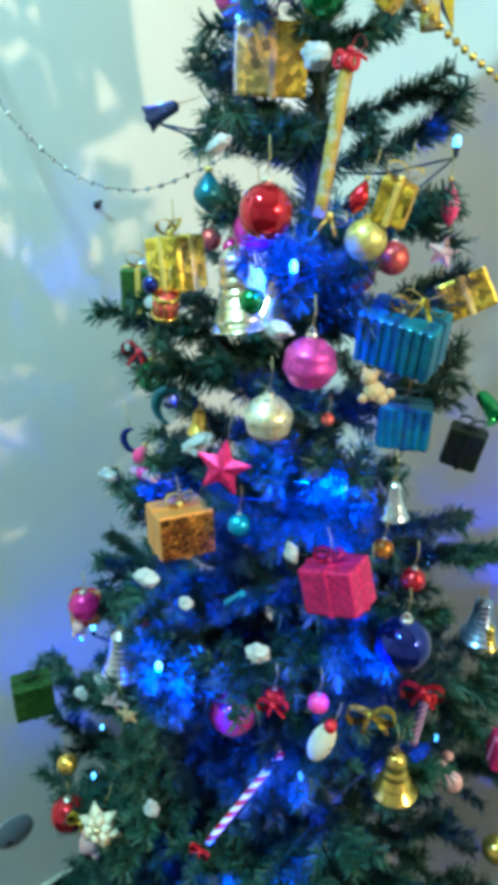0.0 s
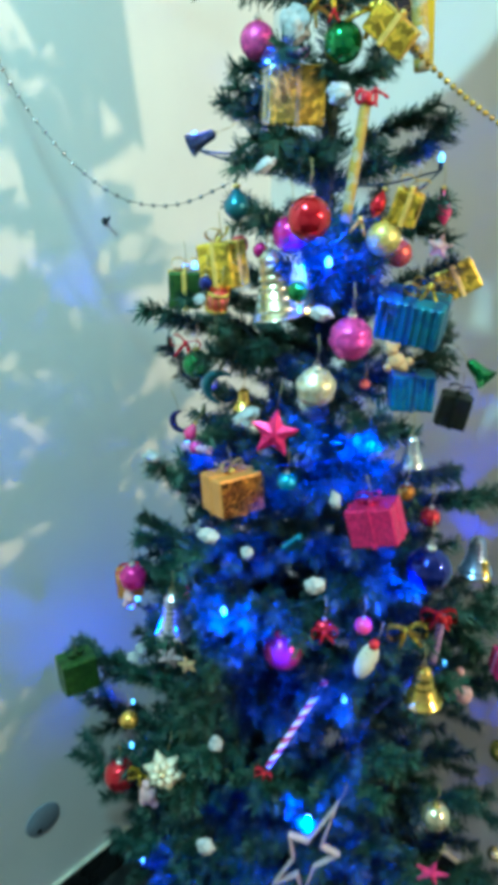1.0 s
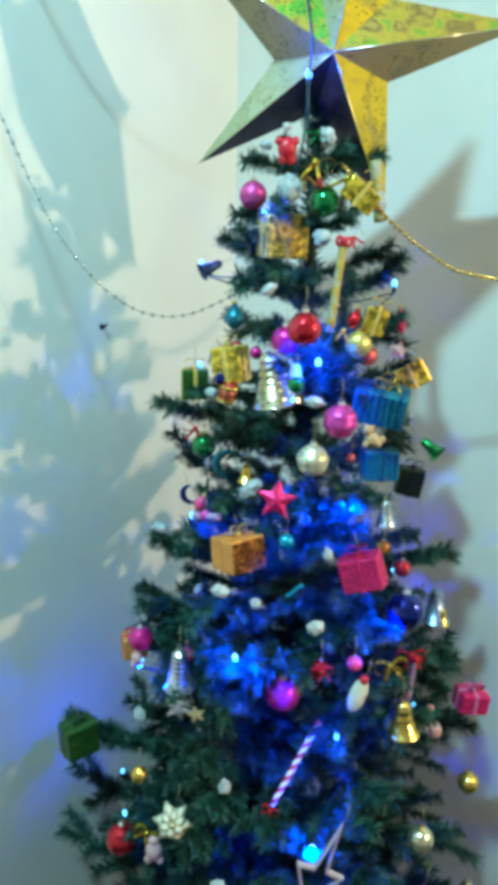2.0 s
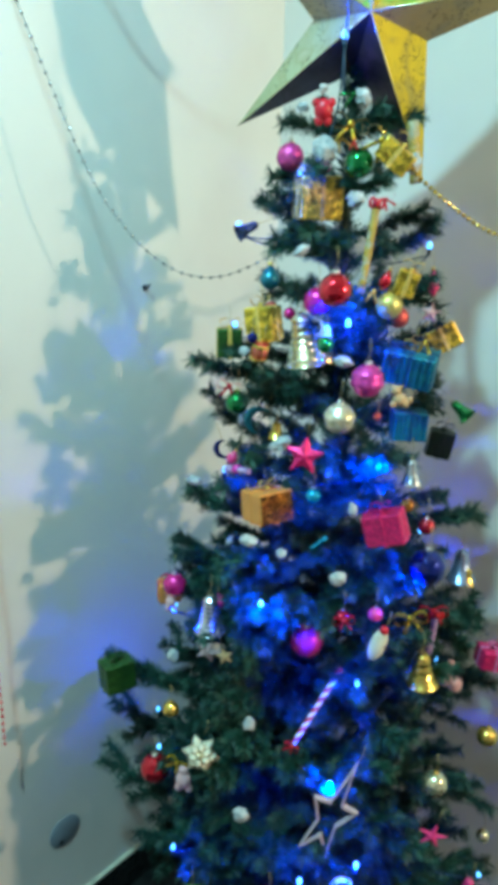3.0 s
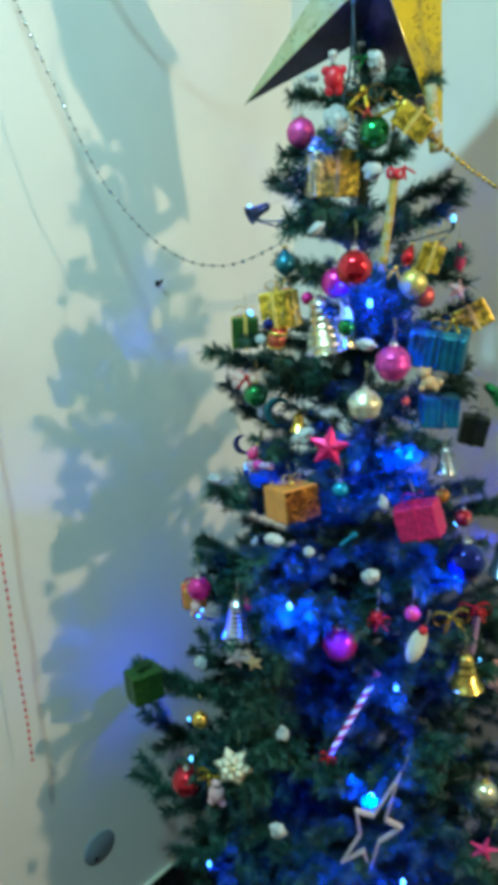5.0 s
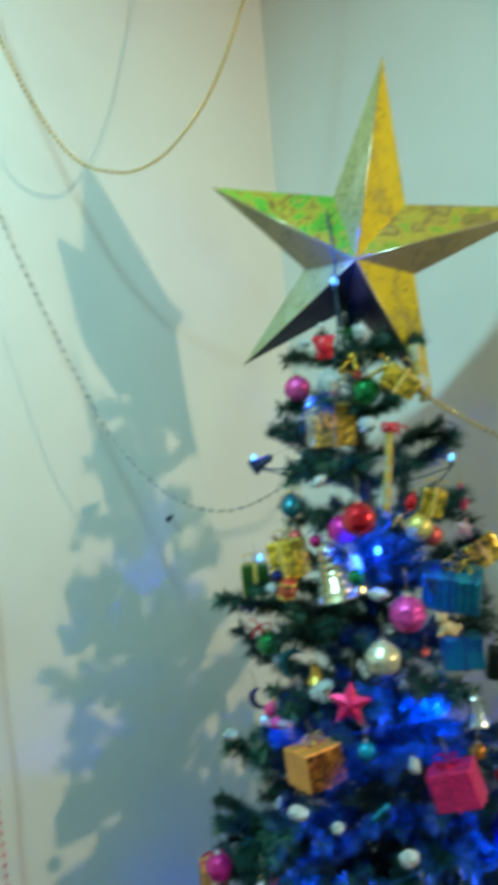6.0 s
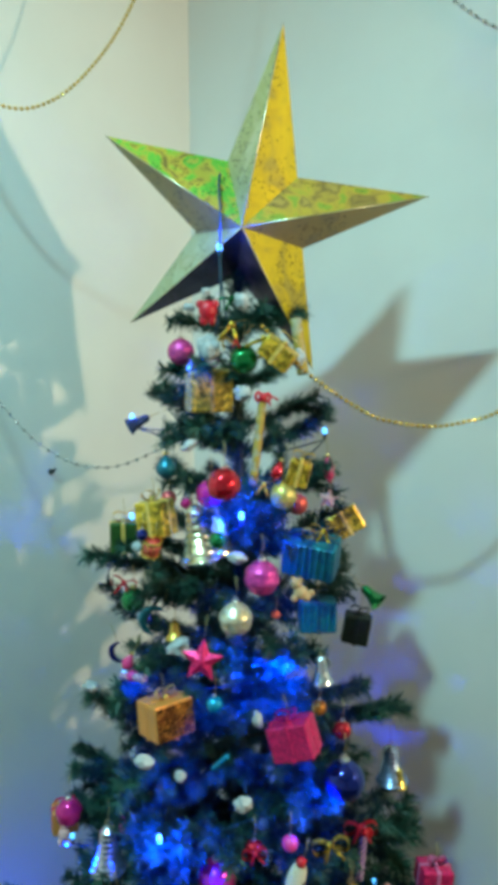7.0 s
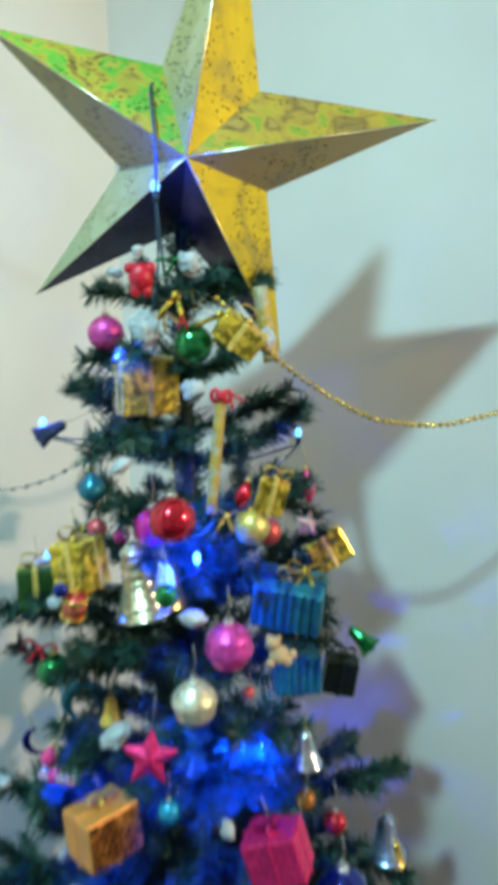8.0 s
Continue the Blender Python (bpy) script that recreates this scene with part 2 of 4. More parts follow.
M_BULBGLASS = surface("lamp_glass", (0.8, 0.8, 0.78), 0.3, vary=0.03)


def glow(name, colour, strength):
    m, nt, bsdf, link = nodes_of(name)
    bsdf.inputs["Base Color"].default_value = (0.5, 0.6, 0.8, 1)
    bsdf.inputs["Emission Color"].default_value = (*colour, 1)
    bsdf.inputs["Emission Strength"].default_value = strength
    return m


M_LED = glow("blue_led_lens", (0.08, 0.45, 1.0), 3.0)


def star_foil(name, stops, metal=0.5, dots=0.25, scale=15.0):
    """Holographic paper: drifting patches of the given colours, dotted with small punched marks."""
    m, nt, bsdf, link = nodes_of(name)
    co = nt.nodes.new("ShaderNodeTexCoord")
    n1 = nt.nodes.new("ShaderNodeTexNoise")
    n1.inputs["Scale"].default_value, n1.inputs["Detail"].default_value, n1.inputs["Distortion"].default_value = scale, 6, 1.4
    link.new(co.outputs["Object"], n1.inputs["Vector"])
    ramp = nt.nodes.new("ShaderNodeValToRGB")
    cr = ramp.color_ramp
    cr.elements[0].position, cr.elements[0].color = 0.36, (*stops[0], 1)
    cr.elements[1].position, cr.elements[1].color = 0.66, (*stops[-1], 1)
    for k, colour in enumerate(stops[1:-1]):
        cr.elements.new(0.36 + 0.30 * (k + 1) / (len(stops) - 1)).color = (*colour, 1)
    link.new(n1.outputs["Fac"], ramp.inputs["Fac"])
    vo = nt.nodes.new("ShaderNodeTexVoronoi")
    vo.inputs["Scale"].default_value = 170
    link.new(co.outputs["Object"], vo.inputs["Vector"])
    lt = nt.nodes.new("ShaderNodeMapRange")
    lt.inputs["From Min"].default_value, lt.inputs["From Max"].default_value = 0.24, 0.34
    lt.inputs["To Min"].default_value, lt.inputs["To Max"].default_value = dots, 1.0
    link.new(vo.outputs["Distance"], lt.inputs["Value"])
    n3 = nt.nodes.new("ShaderNodeTexNoise")
    n3.inputs["Scale"].default_value = 26
    link.new(co.outputs["Object"], n3.inputs["Vector"])
    gate = nt.nodes.new("ShaderNodeMapRange")
    gate.inputs["From Min"].default_value, gate.inputs["From Max"].default_value = 0.50, 0.56
    gate.inputs["To Min"].default_value, gate.inputs["To Max"].default_value = 1.0, 0.0
    link.new(n3.outputs["Fac"], gate.inputs["Value"])
    mxm = nt.nodes.new("ShaderNodeMath")
    mxm.operation = "MAXIMUM"
    link.new(lt.outputs["Result"], mxm.inputs[0])
    link.new(gate.outputs["Result"], mxm.inputs[1])
    sc = nt.nodes.new("ShaderNodeVectorMath")
    sc.operation = "SCALE"
    link.new(ramp.outputs["Color"], sc.inputs[0])
    link.new(mxm.outputs[0], sc.inputs["Scale"])
    link.new(sc.outputs[0], bsdf.inputs["Base Color"])
    bsdf.inputs["Metallic"].default_value = metal
    bsdf.inputs["Roughness"].default_value = 0.44
    nb = nt.nodes.new("ShaderNodeTexNoise")
    nb.inputs["Scale"].default_value = 30
    link.new(co.outputs["Object"], nb.inputs["Vector"])
    bp = nt.nodes.new("ShaderNodeBump")
    bp.inputs["Strength"].default_value, bp.inputs["Distance"].default_value = 0.15, 0.004
    link.new(nb.outputs["Fac"], bp.inputs["Height"])
    link.new(bp.outputs["Normal"], bsdf.inputs["Normal"])
    return m


# one foil in several tints: lamp light and shade are put into the colours
F_WARMLIT = star_foil("warm_lit_gold_paper", ((0.58, 0.47, 0.02), (0.67, 0.54, 0.012), (0.60, 0.47, 0.015), (0.42, 0.35, 0.05)))
F_COOLSILVER = star_foil("cool_lit_silver_paper", ((0.46, 0.48, 0.30), (0.40, 0.38, 0.20), (0.52, 0.50, 0.34)), 0.4)
F_COOLLIT = star_foil("cool_lit_gold_paper", ((0.48, 0.44, 0.20), (0.40, 0.36, 0.13), (0.52, 0.47, 0.24)), 0.4)
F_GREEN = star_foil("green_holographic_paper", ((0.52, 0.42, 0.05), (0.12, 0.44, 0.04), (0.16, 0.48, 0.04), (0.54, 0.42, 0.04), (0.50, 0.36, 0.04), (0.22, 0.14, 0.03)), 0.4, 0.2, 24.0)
F_DIM = star_foil("dim_bronze_paper", ((0.40, 0.32, 0.16), (0.44, 0.33, 0.13), (0.34, 0.28, 0.15)), 0.45)
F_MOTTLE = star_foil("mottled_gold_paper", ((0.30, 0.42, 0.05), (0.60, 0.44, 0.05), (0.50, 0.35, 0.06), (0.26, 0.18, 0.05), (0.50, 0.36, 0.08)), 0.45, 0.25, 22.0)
F_SHADED = star_foil("shaded_violet_paper", ((0.05, 0.05, 0.10), (0.035, 0.03, 0.06), (0.08, 0.06, 0.14)), 0.6, 0.5)

# ---- mesh helpers ----


def finish(bm, smooth=True):
    bmesh.ops.recalc_face_normals(bm, faces=bm.faces)
    if smooth:
        for f in bm.faces:
            f.smooth = True
    return bm


def part(name, bm, material, parent=None, label="", at=None):
    """Links a bmesh as one mesh object under a thing or a part."""
    me = bpy.data.meshes.new(name)
    bm.to_mesh(me)
    bm.free()
    me.materials.append(material)
    ob = new(name, me)
    if parent:
        ob.parent = parent
    if at is not None:
        ob.matrix_basis = at
    if label:
        ob["label"] = label
    return ob


def thing(name, m, label, category, group="", kind=""):
    ob = new(name)
    ob.empty_display_size = 0.02
    ob.matrix_basis = m
    return tagged(ob, label, category, group, kind)


def lathe(profile, seg=24, m=None, closed_ends=True):
    bm = bmesh.new()
    rings = []
    for r, z in profile:
        if r < 1e-6:
            rings.append([bm.verts.new((0, 0, z))])
        else:
            rings.append([bm.verts.new((r * math.cos(2 * math.pi * i / seg), r * math.sin(2 * math.pi * i / seg), z)) for i in range(seg)])
    for a, b in zip(rings, rings[1:]):
        if len(a) == 1 and len(b) == 1:
            continue
        for i in range(seg):
            j = (i + 1) % seg
            if len(a) == 1:
                bm.faces.new((a[0], b[i], b[j]))
            elif len(b) == 1:
                bm.faces.new((a[i], a[j], b[0]))
            else:
                bm.faces.new((a[i], a[j], b[j], b[i]))
    if m is not None:
        bm.transform(m)
    return finish(bm)


def tube(points, radius, seg=6, ends=None, bm=None):
    """A tube along points; ends: radius at the far end."""
    bm = bm or bmesh.new()
    pts = [Vector(p) for p in points]
    rings, side = [], None
    for i, p in enumerate(pts):
        d = (pts[min(i + 1, len(pts) - 1)] - pts[max(i - 1, 0)]).normalized()
        if side is None:
            side = d.orthogonal().normalized()
        side = (side - d * side.dot(d)).normalized()
        other = d.cross(side)
        k = i / max(1, len(pts) - 1)
        r = radius if ends is None else radius * (1 - k) + ends * k
        rings.append([bm.verts.new(p + side * r * math.cos(2 * math.pi * j / seg) + other * r * math.sin(2 * math.pi * j / seg)) for j in range(seg)])
    for a, b in zip(rings, rings[1:]):
        for j in range(seg):
            bm.faces.new((a[j], a[(j + 1) % seg], b[(j + 1) % seg], b[j])).smooth = True
    bm.faces.new(rings[0][::-1])
    bm.faces.new(rings[-1])
    return bm


def ball(r, m=None, seg=28, rings=16, squash=1.0):
    return lathe([(r * math.sin(math.pi * i / rings), -r * squash * math.cos(math.pi * i / rings)) for i in range(rings + 1)], seg, m)


def block(sx, sy, sz, bevel=0.003, m=None, segs=2):
    bm = bmesh.new()
    bmesh.ops.create_cube(bm, size=1)
    bmesh.ops.scale(bm, vec=(sx, sy, sz), verts=bm.verts)
    if bevel:
        bmesh.ops.bevel(bm, geom=bm.edges[:], offset=bevel, segments=segs, affect="EDGES", profile=0.5)
    if m is not None:
        bm.transform(m)
    return finish(bm, False)


def catenary(a, b, sag, n=40):
    a, b = Vector(a), Vector(b)
    return [a.lerp(b, i / n) + Vector((0, 0, -sag * 4 * (i / n) * (1 - i / n))) for i in range(n + 1)]


def curve_through(points, per=8):
    """A smooth line through points (Catmull-Rom)."""
    p = [Vector(q) for q in points]
    p = [2 * p[0] - p[1]] + p + [2 * p[-1] - p[-2]]
    out = []
    for i in range(1, len(p) - 2):
        for j in range(per):
            t = j / per
            out.append(0.5 * (2 * p[i] + (p[i + 1] - p[i - 1]) * t + (2 * p[i - 1] - 5 * p[i] + 4 * p[i + 1] - p[i + 2]) * t * t
                              + (3 * p[i] - p[i - 1] - 3 * p[i + 1] + p[i + 2]) * t ** 3))
    return out + [p[-2]]


def setting(name, bm, material, label, category, parent=None):
    return tagged(part(name, bm, material, parent), label, category, kind="structure")


FACE = 34.0   # the turn that points a thing's front towards the room

# ---- the room ----
ROOM_X, ROOM_Y, ROOM_Z, THICK = 3.4, -3.6, 2.84, 0.12


def slab(x0, x1, y0, y1, z0, z1, bevel=0.0):
    return block(x1 - x0, y1 - y0, z1 - z0, bevel, Matrix.Translation(((x0 + x1) / 2, (y0 + y1) / 2, (z0 + z1) / 2)))


setting("wall_west", slab(-THICK, 0, ROOM_Y, THICK, -0.1, ROOM_Z), M_WALL, "off-white painted plaster wall with a tree shadow", "wall")
setting("wall_north", slab(0, ROOM_X, 0, THICK, -0.1, ROOM_Z), M_WALL, "off-white painted plaster wall behind the tree", "wall")
# unseen walls added to close the room and bounce warm light
setting("wall_east", slab(ROOM_X, ROOM_X + THICK, ROOM_Y, THICK, -0.1, ROOM_Z), M_FARWALL, "unseen plain wall, peach to bounce warm light", "wall")
setting("wall_south", slab(-THICK, ROOM_X + THICK, ROOM_Y - THICK, ROOM_Y, -0.1, ROOM_Z), M_FARWALL, "unseen plain wall, peach to bounce warm light", "wall")
setting("ceiling", slab(-THICK, ROOM_X + THICK, ROOM_Y - THICK, THICK, ROOM_Z, ROOM_Z + 0.1), M_CEIL, "plain white painted ceiling", "ceiling")
floor = setting("floor", slab(0, ROOM_X, ROOM_Y, 0, -0.1, -0.004), M_GROUT, "floor of glossy black stone tiles with grey joints", "floor")
setting("baseboard_west", slab(0, 0.012, ROOM_Y, -0.012, 0, 0.10, 0.002), M_SKIRT, "black stone skirting along the wall", "baseboard")
setting("baseboard_north", slab(0.0, ROOM_X, -0.012, 0, 0, 0.10, 0.002), M_SKIRT, "black stone skirting along the wall", "baseboard")
setting("trim_west", slab(0, 0.0105, ROOM_Y, -0.012, 0.10, 0.106, 0.001), M_LEDGE, "rough plaster edge above the skirting", "trim")
setting("trim_north", slab(0.0105, ROOM_X, -0.0105, 0, 0.10, 0.106, 0.001), M_LEDGE, "rough plaster edge above the skirting", "trim")

# ---- wall fittings ----


def nail():
    t = thing("wall_nail", pose(0.0, -0.425, 1.54), "small dark bent nail stuck in the wall", "nail")
    part("shank", tube([(-0.004, 0, 0), (0.012, 0, 0.002), (0.016, 0, 0.008)], 0.0022, 6), M_DARK, t)
    part("plug", lathe([(0, -0.001), (0.006, -0.001), (0.0065, 0.002), (0.004, 0.004), (0, 0.004)], 10, pose(0, 0, 0, 0, 90, 0)), M_DARK, t)


# a thin grey-blue disc on the wall, a small dark one set on it
def round_disc():
    t = thing("wall_disc", pose(0.0, -0.705, 0.317), "round grey-blue disc with a dark spot low on the wall", "wall plate")
    part("disc", lathe([(0, 0), (0.040, 0), (0.040, 0.002), (0.037, 0.0035), (0, 0.0035)], 32, pose(0, 0, 0, 0, 90, 0)), M_DISC, t)
    part("hole", lathe([(0, 0.0034), (0.006, 0.0034), (0.0055, 0.0046), (0, 0.0046)], 12, pose(0, -0.012, -0.024, 0, 90, 0)), M_DARK, t)


def picture():
    w, h, d = 0.42, 0.60, 0.022
    t = thing("picture_frame", pose(0.0, -0.790 - w / 2, 1.8875 + h / 2), "dark picture in a pale wooden frame on the wall", "picture")
    for nm, bm in (("frame_bar", slab(0, d, -w / 2, w / 2, -h / 2, -h / 2 + 0.022, 0.002)), ("frame_bar", slab(0, d, -w / 2, w / 2, h / 2 - 0.022, h / 2, 0.002)),
                   ("frame_bar", slab(0, d - 0.001, -w / 2, -w / 2 + 0.022, -h / 2 + 0.022, h / 2 - 0.022, 0.002)),
                   ("frame_bar", slab(0, d - 0.001, w / 2 - 0.022, w / 2, -h / 2 + 0.022, h / 2 - 0.022, 0.002))):
        part(nm, bm, M_FRAME, t)
    part("print", slab(0.0, 0.010, -w / 2 + 0.02, w / 2 - 0.02, -h / 2 + 0.02, h / 2 - 0.02), M_PICTURE, t, "dark brown print")


nail()
round_disc()
picture()

t = thing("downlight", pose(COOL_AT[0], COOL_AT[1], ROOM_Z), "round white downlight set under the ceiling, lit", "lamp")
part("ring", lathe([(0.055, 0), (0.075, 0), (0.073, -0.012), (0.058, -0.018), (0.055, 0)], 28), M_WHITE, t)
part("lens", lathe([(0, -0.001), (0.054, -0.001), (0.054, -0.004), (0, -0.004)], 24), M_BULBGLASS, t)
t = thing("wall_bulb", pose(WARM_AT[0], 0, WARM_AT[2]), "warm reflector bulb on a white wall holder, lit", "lamp")
part("holder", lathe([(0, 0), (0.04, 0), (0.038, 0.01), (0.02, 0.014), (0.018, 0.12), (0, 0.12)], 20, pose(0, 0, 0, 90, 0, 0)), M_WHITE, t)


def bead_garland(points, r, gap, bead_mat, cord_mat, label, name="bead_garland", long_bead=1.0):
    """A string of small beads along a line, with its cord."""
    t = thing(name, pose(0, 0, 0), label, "garland", "garlands")
    part("cord", tube(points, r * 0.16, 4), cord_mat, t)
    bm, run, nxt = bmesh.new(), 0.0, 0.0
    for a, b in zip(points, points[1:]):
        a, b = Vector(a), Vector(b)
        d = (b - a).length
        while nxt < run + d:
            p = a.lerp(b, (nxt - run) / d)
            q = (b - a).to_track_quat("Z", "Y").to_matrix().to_4x4()
            bmesh.ops.create_icosphere(bm, subdivisions=1, radius=r, matrix=Matrix.Translation(p) @ q @ Matrix.Diagonal((1, 1, long_bead, 1)))
            nxt += gap
        run += d
    tagged(part("bead_strand", finish(bm), bead_mat, t), kind="stuff")
    return t


# ---- the tree ----
AX, AY = 0.48, -0.415
TREE_R = ([0.15, 0.45, 0.85, 1.24, 1.47, 1.65, 1.80, 1.87], [0.40, 0.42, 0.34, 0.24, 0.19, 0.14, 0.09, 0.03])
rng = random.Random(5)


def needle_fan(verts, faces, a, b, n, length, rnd):
    """Needles round a twig from a to b, leaning forward."""
    d = (b - a).normalized()
    u = d.orthogonal().normalized()
    v = d.cross(u)
    for i in range(n):
        k = rnd.random()
        p = a.lerp(b, k)
        ang = rnd.uniform(0, 2 * math.pi)
        out = u * math.cos(ang) + v * math.sin(ang)
        lean = rnd.uniform(0.45, 1.0)
        w = (out + d * lean).normalized()
        ln = length * rnd.uniform(0.7, 1.1)
        side = w.cross(Vector((rnd.uniform(-1, 1), rnd.uniform(-1, 1), rnd.uniform(-1, 1)))).normalized() * 0.0011
        tip = p + w * ln + Vector((0, 0, -0.002))
        i0 = len(verts)
        verts += [p - side, p + side, tip + side * 0.35, tip - side * 0.35]
        faces.append((i0, i0 + 1, i0 + 2, i0 + 3))


def branch_mesh(length, seed, dense=1.0):
    """A wire branch along +x with side twigs, thick with flat plastic needles."""
    rnd = random.Random(seed)
    verts, faces = [], []
    bend = rnd.uniform(-0.02, 0.06) * length / 0.3
    n = 6
    spine = [Vector((length * i / n, rnd.uniform(-0.004, 0.004), bend * (i / n) ** 2)) for i in range(n + 1)]
    stems = [(spine, 0.0022)]
    per = 3400 * dense
    for a, b in zip(spine[1:] if length > 0.2 else spine, spine[2:] if length > 0.2 else spine[1:]):
        needle_fan(verts, faces, a, b, int(per * (b - a).length), 0.021, rnd)
    twigs = max(2, int(length / 0.042))
    for i in range(twigs):
        k = 0.22 + 0.70 * (i + rnd.random() * 0.5) / twigs
        base = spine[0].lerp(spine[-1], k) + Vector((0, 0, bend * (k * k - k)))
        sgn = 1 if i % 2 else -1
        ln = rnd.uniform(0.055, 0.10) * (0.6 + length)
        way = Vector((rnd.uniform(0.5, 0.9), sgn * rnd.uniform(0.5, 0.9), rnd.uniform(-0.25, 0.45))).normalized()
        tip = base + way * ln
        mid = base.lerp(tip, 0.5) + Vector((0, 0, 0.004))
        stems.append(([base, mid, tip], 0.0015))
        for a, b in ((base, mid), (mid, tip)):
            needle_fan(verts, faces, a, b, int(per * (b - a).length), 0.020, rnd)
    bm = bmesh.new()
    vs = [bm.verts.new(q) for q in verts]
    for f in faces:
        bm.faces.new([vs[i] for i in f])
    me = bpy.data.meshes.new("branch")
    bm.to_mesh(me)
    bm.free()
    me.materials.append(M_NEEDLE)
    sb = bmesh.new()
    for pts, r in stems:
        tube(pts, r, 5, r * 0.5, sb)
    sm = bpy.data.meshes.new("stem")
    sb.to_mesh(sm)
    sb.free()
    sm.materials.append(M_STEM)
    return me, sm, length


LENGTHS = (0.07, 0.11, 0.15, 0.20, 0.26, 0.33, 0.40)
BRANCHES = {ln: [branch_mesh(ln, int(ln * 1000) + s) for s in range(3)] for ln in LENGTHS}
tree = thing("christmas_tree", pose(AX, AY, 0), "dark green artificial Christmas tree hung with many ornaments", "Christmas tree")
part("trunk", tube([(0, 0, 0.05), (0.003, 0, 0.5), (-0.002, 0.002, 1.0), (0.002, -0.002, 1.5), (0, 0, 1.92)], 0.013, 10, 0.007), M_POLE, tree)
fv, ff = [], []
for i in range(60):
    needle_fan(fv, ff, Vector((0, 0, 0.45 + i * 0.0245)), Vector((0, 0, 0.45 + (i + 1) * 0.0245)), 110, 0.030, rng)
wb = bmesh.new()
wv = [wb.verts.new(q) for q in fv]
for f in ff:
    wb.faces.new([wv[i] for i in f])
tagged(part("trunk_needles", wb, M_NEEDLE, tree), kind="stuff")
for i in range(4):
    a = math.radians(45 + 90 * i)
    part("foot", tube([(0, 0, 0.09), (0.06 * math.cos(a), 0.06 * math.sin(a), 0.075), (0.26 * math.cos(a), 0.26 * math.sin(a), 0.008)], 0.008, 8), M_POLE, tree)


def branch_to(base_z, tip, chance=None):
    """One branch from the trunk at that height to a tip given from the trunk's foot."""
    chance = chance or rng
    root = Vector((0, 0, base_z))
    way = Vector(tip) - root
    ln = min(LENGTHS, key=lambda q: abs(q - way.length))
    me, sm, real = chance.choice(BRANCHES[ln])
    ob = new("branch", me)
    ob.parent = tree
    turn = way.to_track_quat("X", "Z").to_matrix().to_4x4()
    ob.matrix_basis = Matrix.Translation(root) @ turn @ Matrix.Rotation(chance.uniform(-0.5, 0.5), 4, "X") @ Matrix.Scale(way.length / real, 4)
    st = new("stem", sm)
    st.parent = ob


def tree_radius(z):
    return float(np.interp(z, *TREE_R))


z, ring = 0.40, 0
back_rng = random.Random(5)
while z < 1.84:
    r = tree_radius(z)
    n = 12 if z < 0.7 else 11 if z < 1.1 else 8 if z < 1.45 else 6 if z < 1.75 else 4
    for i in range(n):
        a = 2 * math.pi * (i + 0.5 * (ring % 2) + rng.uniform(-0.16, 0.16)) / n - 1.2
        rr = r * (rng.uniform(0.78, 0.98) if i % 3 else rng.uniform(0.45, 0.7))
        rr *= 1 - 0.24 * max(0.0, math.cos(a + math.radians(56)))
        if -0.4 < a < 2.2 and rng.random() < 0.6:
            if back_rng.random() < 0.35:
                branch_to(z - 0.15 * rr, (rr * math.cos(a), rr * math.sin(a), z), back_rng)
            continue
        rise = rng.uniform(0.05, 0.30) * rr
        branch_to(z - rise, (rr * math.cos(a), rr * math.sin(a), z + rng.uniform(-0.015, 0.015)))
    z += 0.092 if z < 1.1 else 0.085
    ring += 1
# the branches that stand out in the outline
for x, y, h in ((0.362, -0.493, 1.681), (0.299, -0.536, 1.447), (0.307, -0.53, 1.326), (0.268, -0.556, 1.2), (0.24, -0.575, 1.064), (0.587, -0.344, 1.679),
                (0.6, -0.335, 1.641), (0.6, -0.335, 1.56), (0.612, -0.327, 1.475), (0.623, -0.319, 1.386), (0.695, -0.272, 1.195), (0.719, -0.256, 1.003),
                (0.562, -0.36, 1.821), (0.399, -0.469, 1.816), (0.247, -0.57, 1.074), (0.117, -0.657, 0.793), (0.113, -0.66, 0.638), (0.099, -0.669, 0.529),
                (0.19, -0.608, 0.40), (0.27, -0.56, 0.36), (0.719, -0.255, 0.983), (0.748, -0.236, 0.824), (0.766, -0.224, 0.563), (0.79, -0.205, 0.42)):
    r = math.hypot(x - AX, y - AY)
    branch_to(h - 0.22 * r, (x - AX, y - AY, h))

# the branches that reach towards the room and the wall beside it
reach = random.Random(11)
for x, y, h in ((-0.03, -0.195, 1.430), (-0.02, -0.12, 1.645)):
    branch_to(h - 0.2 * math.hypot(x, y), (x, y, h), reach)
for i in range(25):
    h = 0.40 + 0.78 * (i / 24)
    a = radians(reach.uniform(-140, -90))
    r = float(np.interp(h, [0.4, 0.8, 1.1, 1.35], [0.33, 0.29, 0.23, 0.18])) * reach.uniform(0.8, 1.0)
    branch_to(h - 0.2 * r, (r * math.cos(a), r * math.sin(a), h), reach)

# ---- the big paper star on the top ----
STAR_M = Matrix(((0.7934, 0.3762, 0.4786, 0.5074), (0.5641, -0.1588, -0.8103, -0.4183), (-0.2289, 0.9128, -0.3382, 1.9626), (0, 0, 0, 1)))


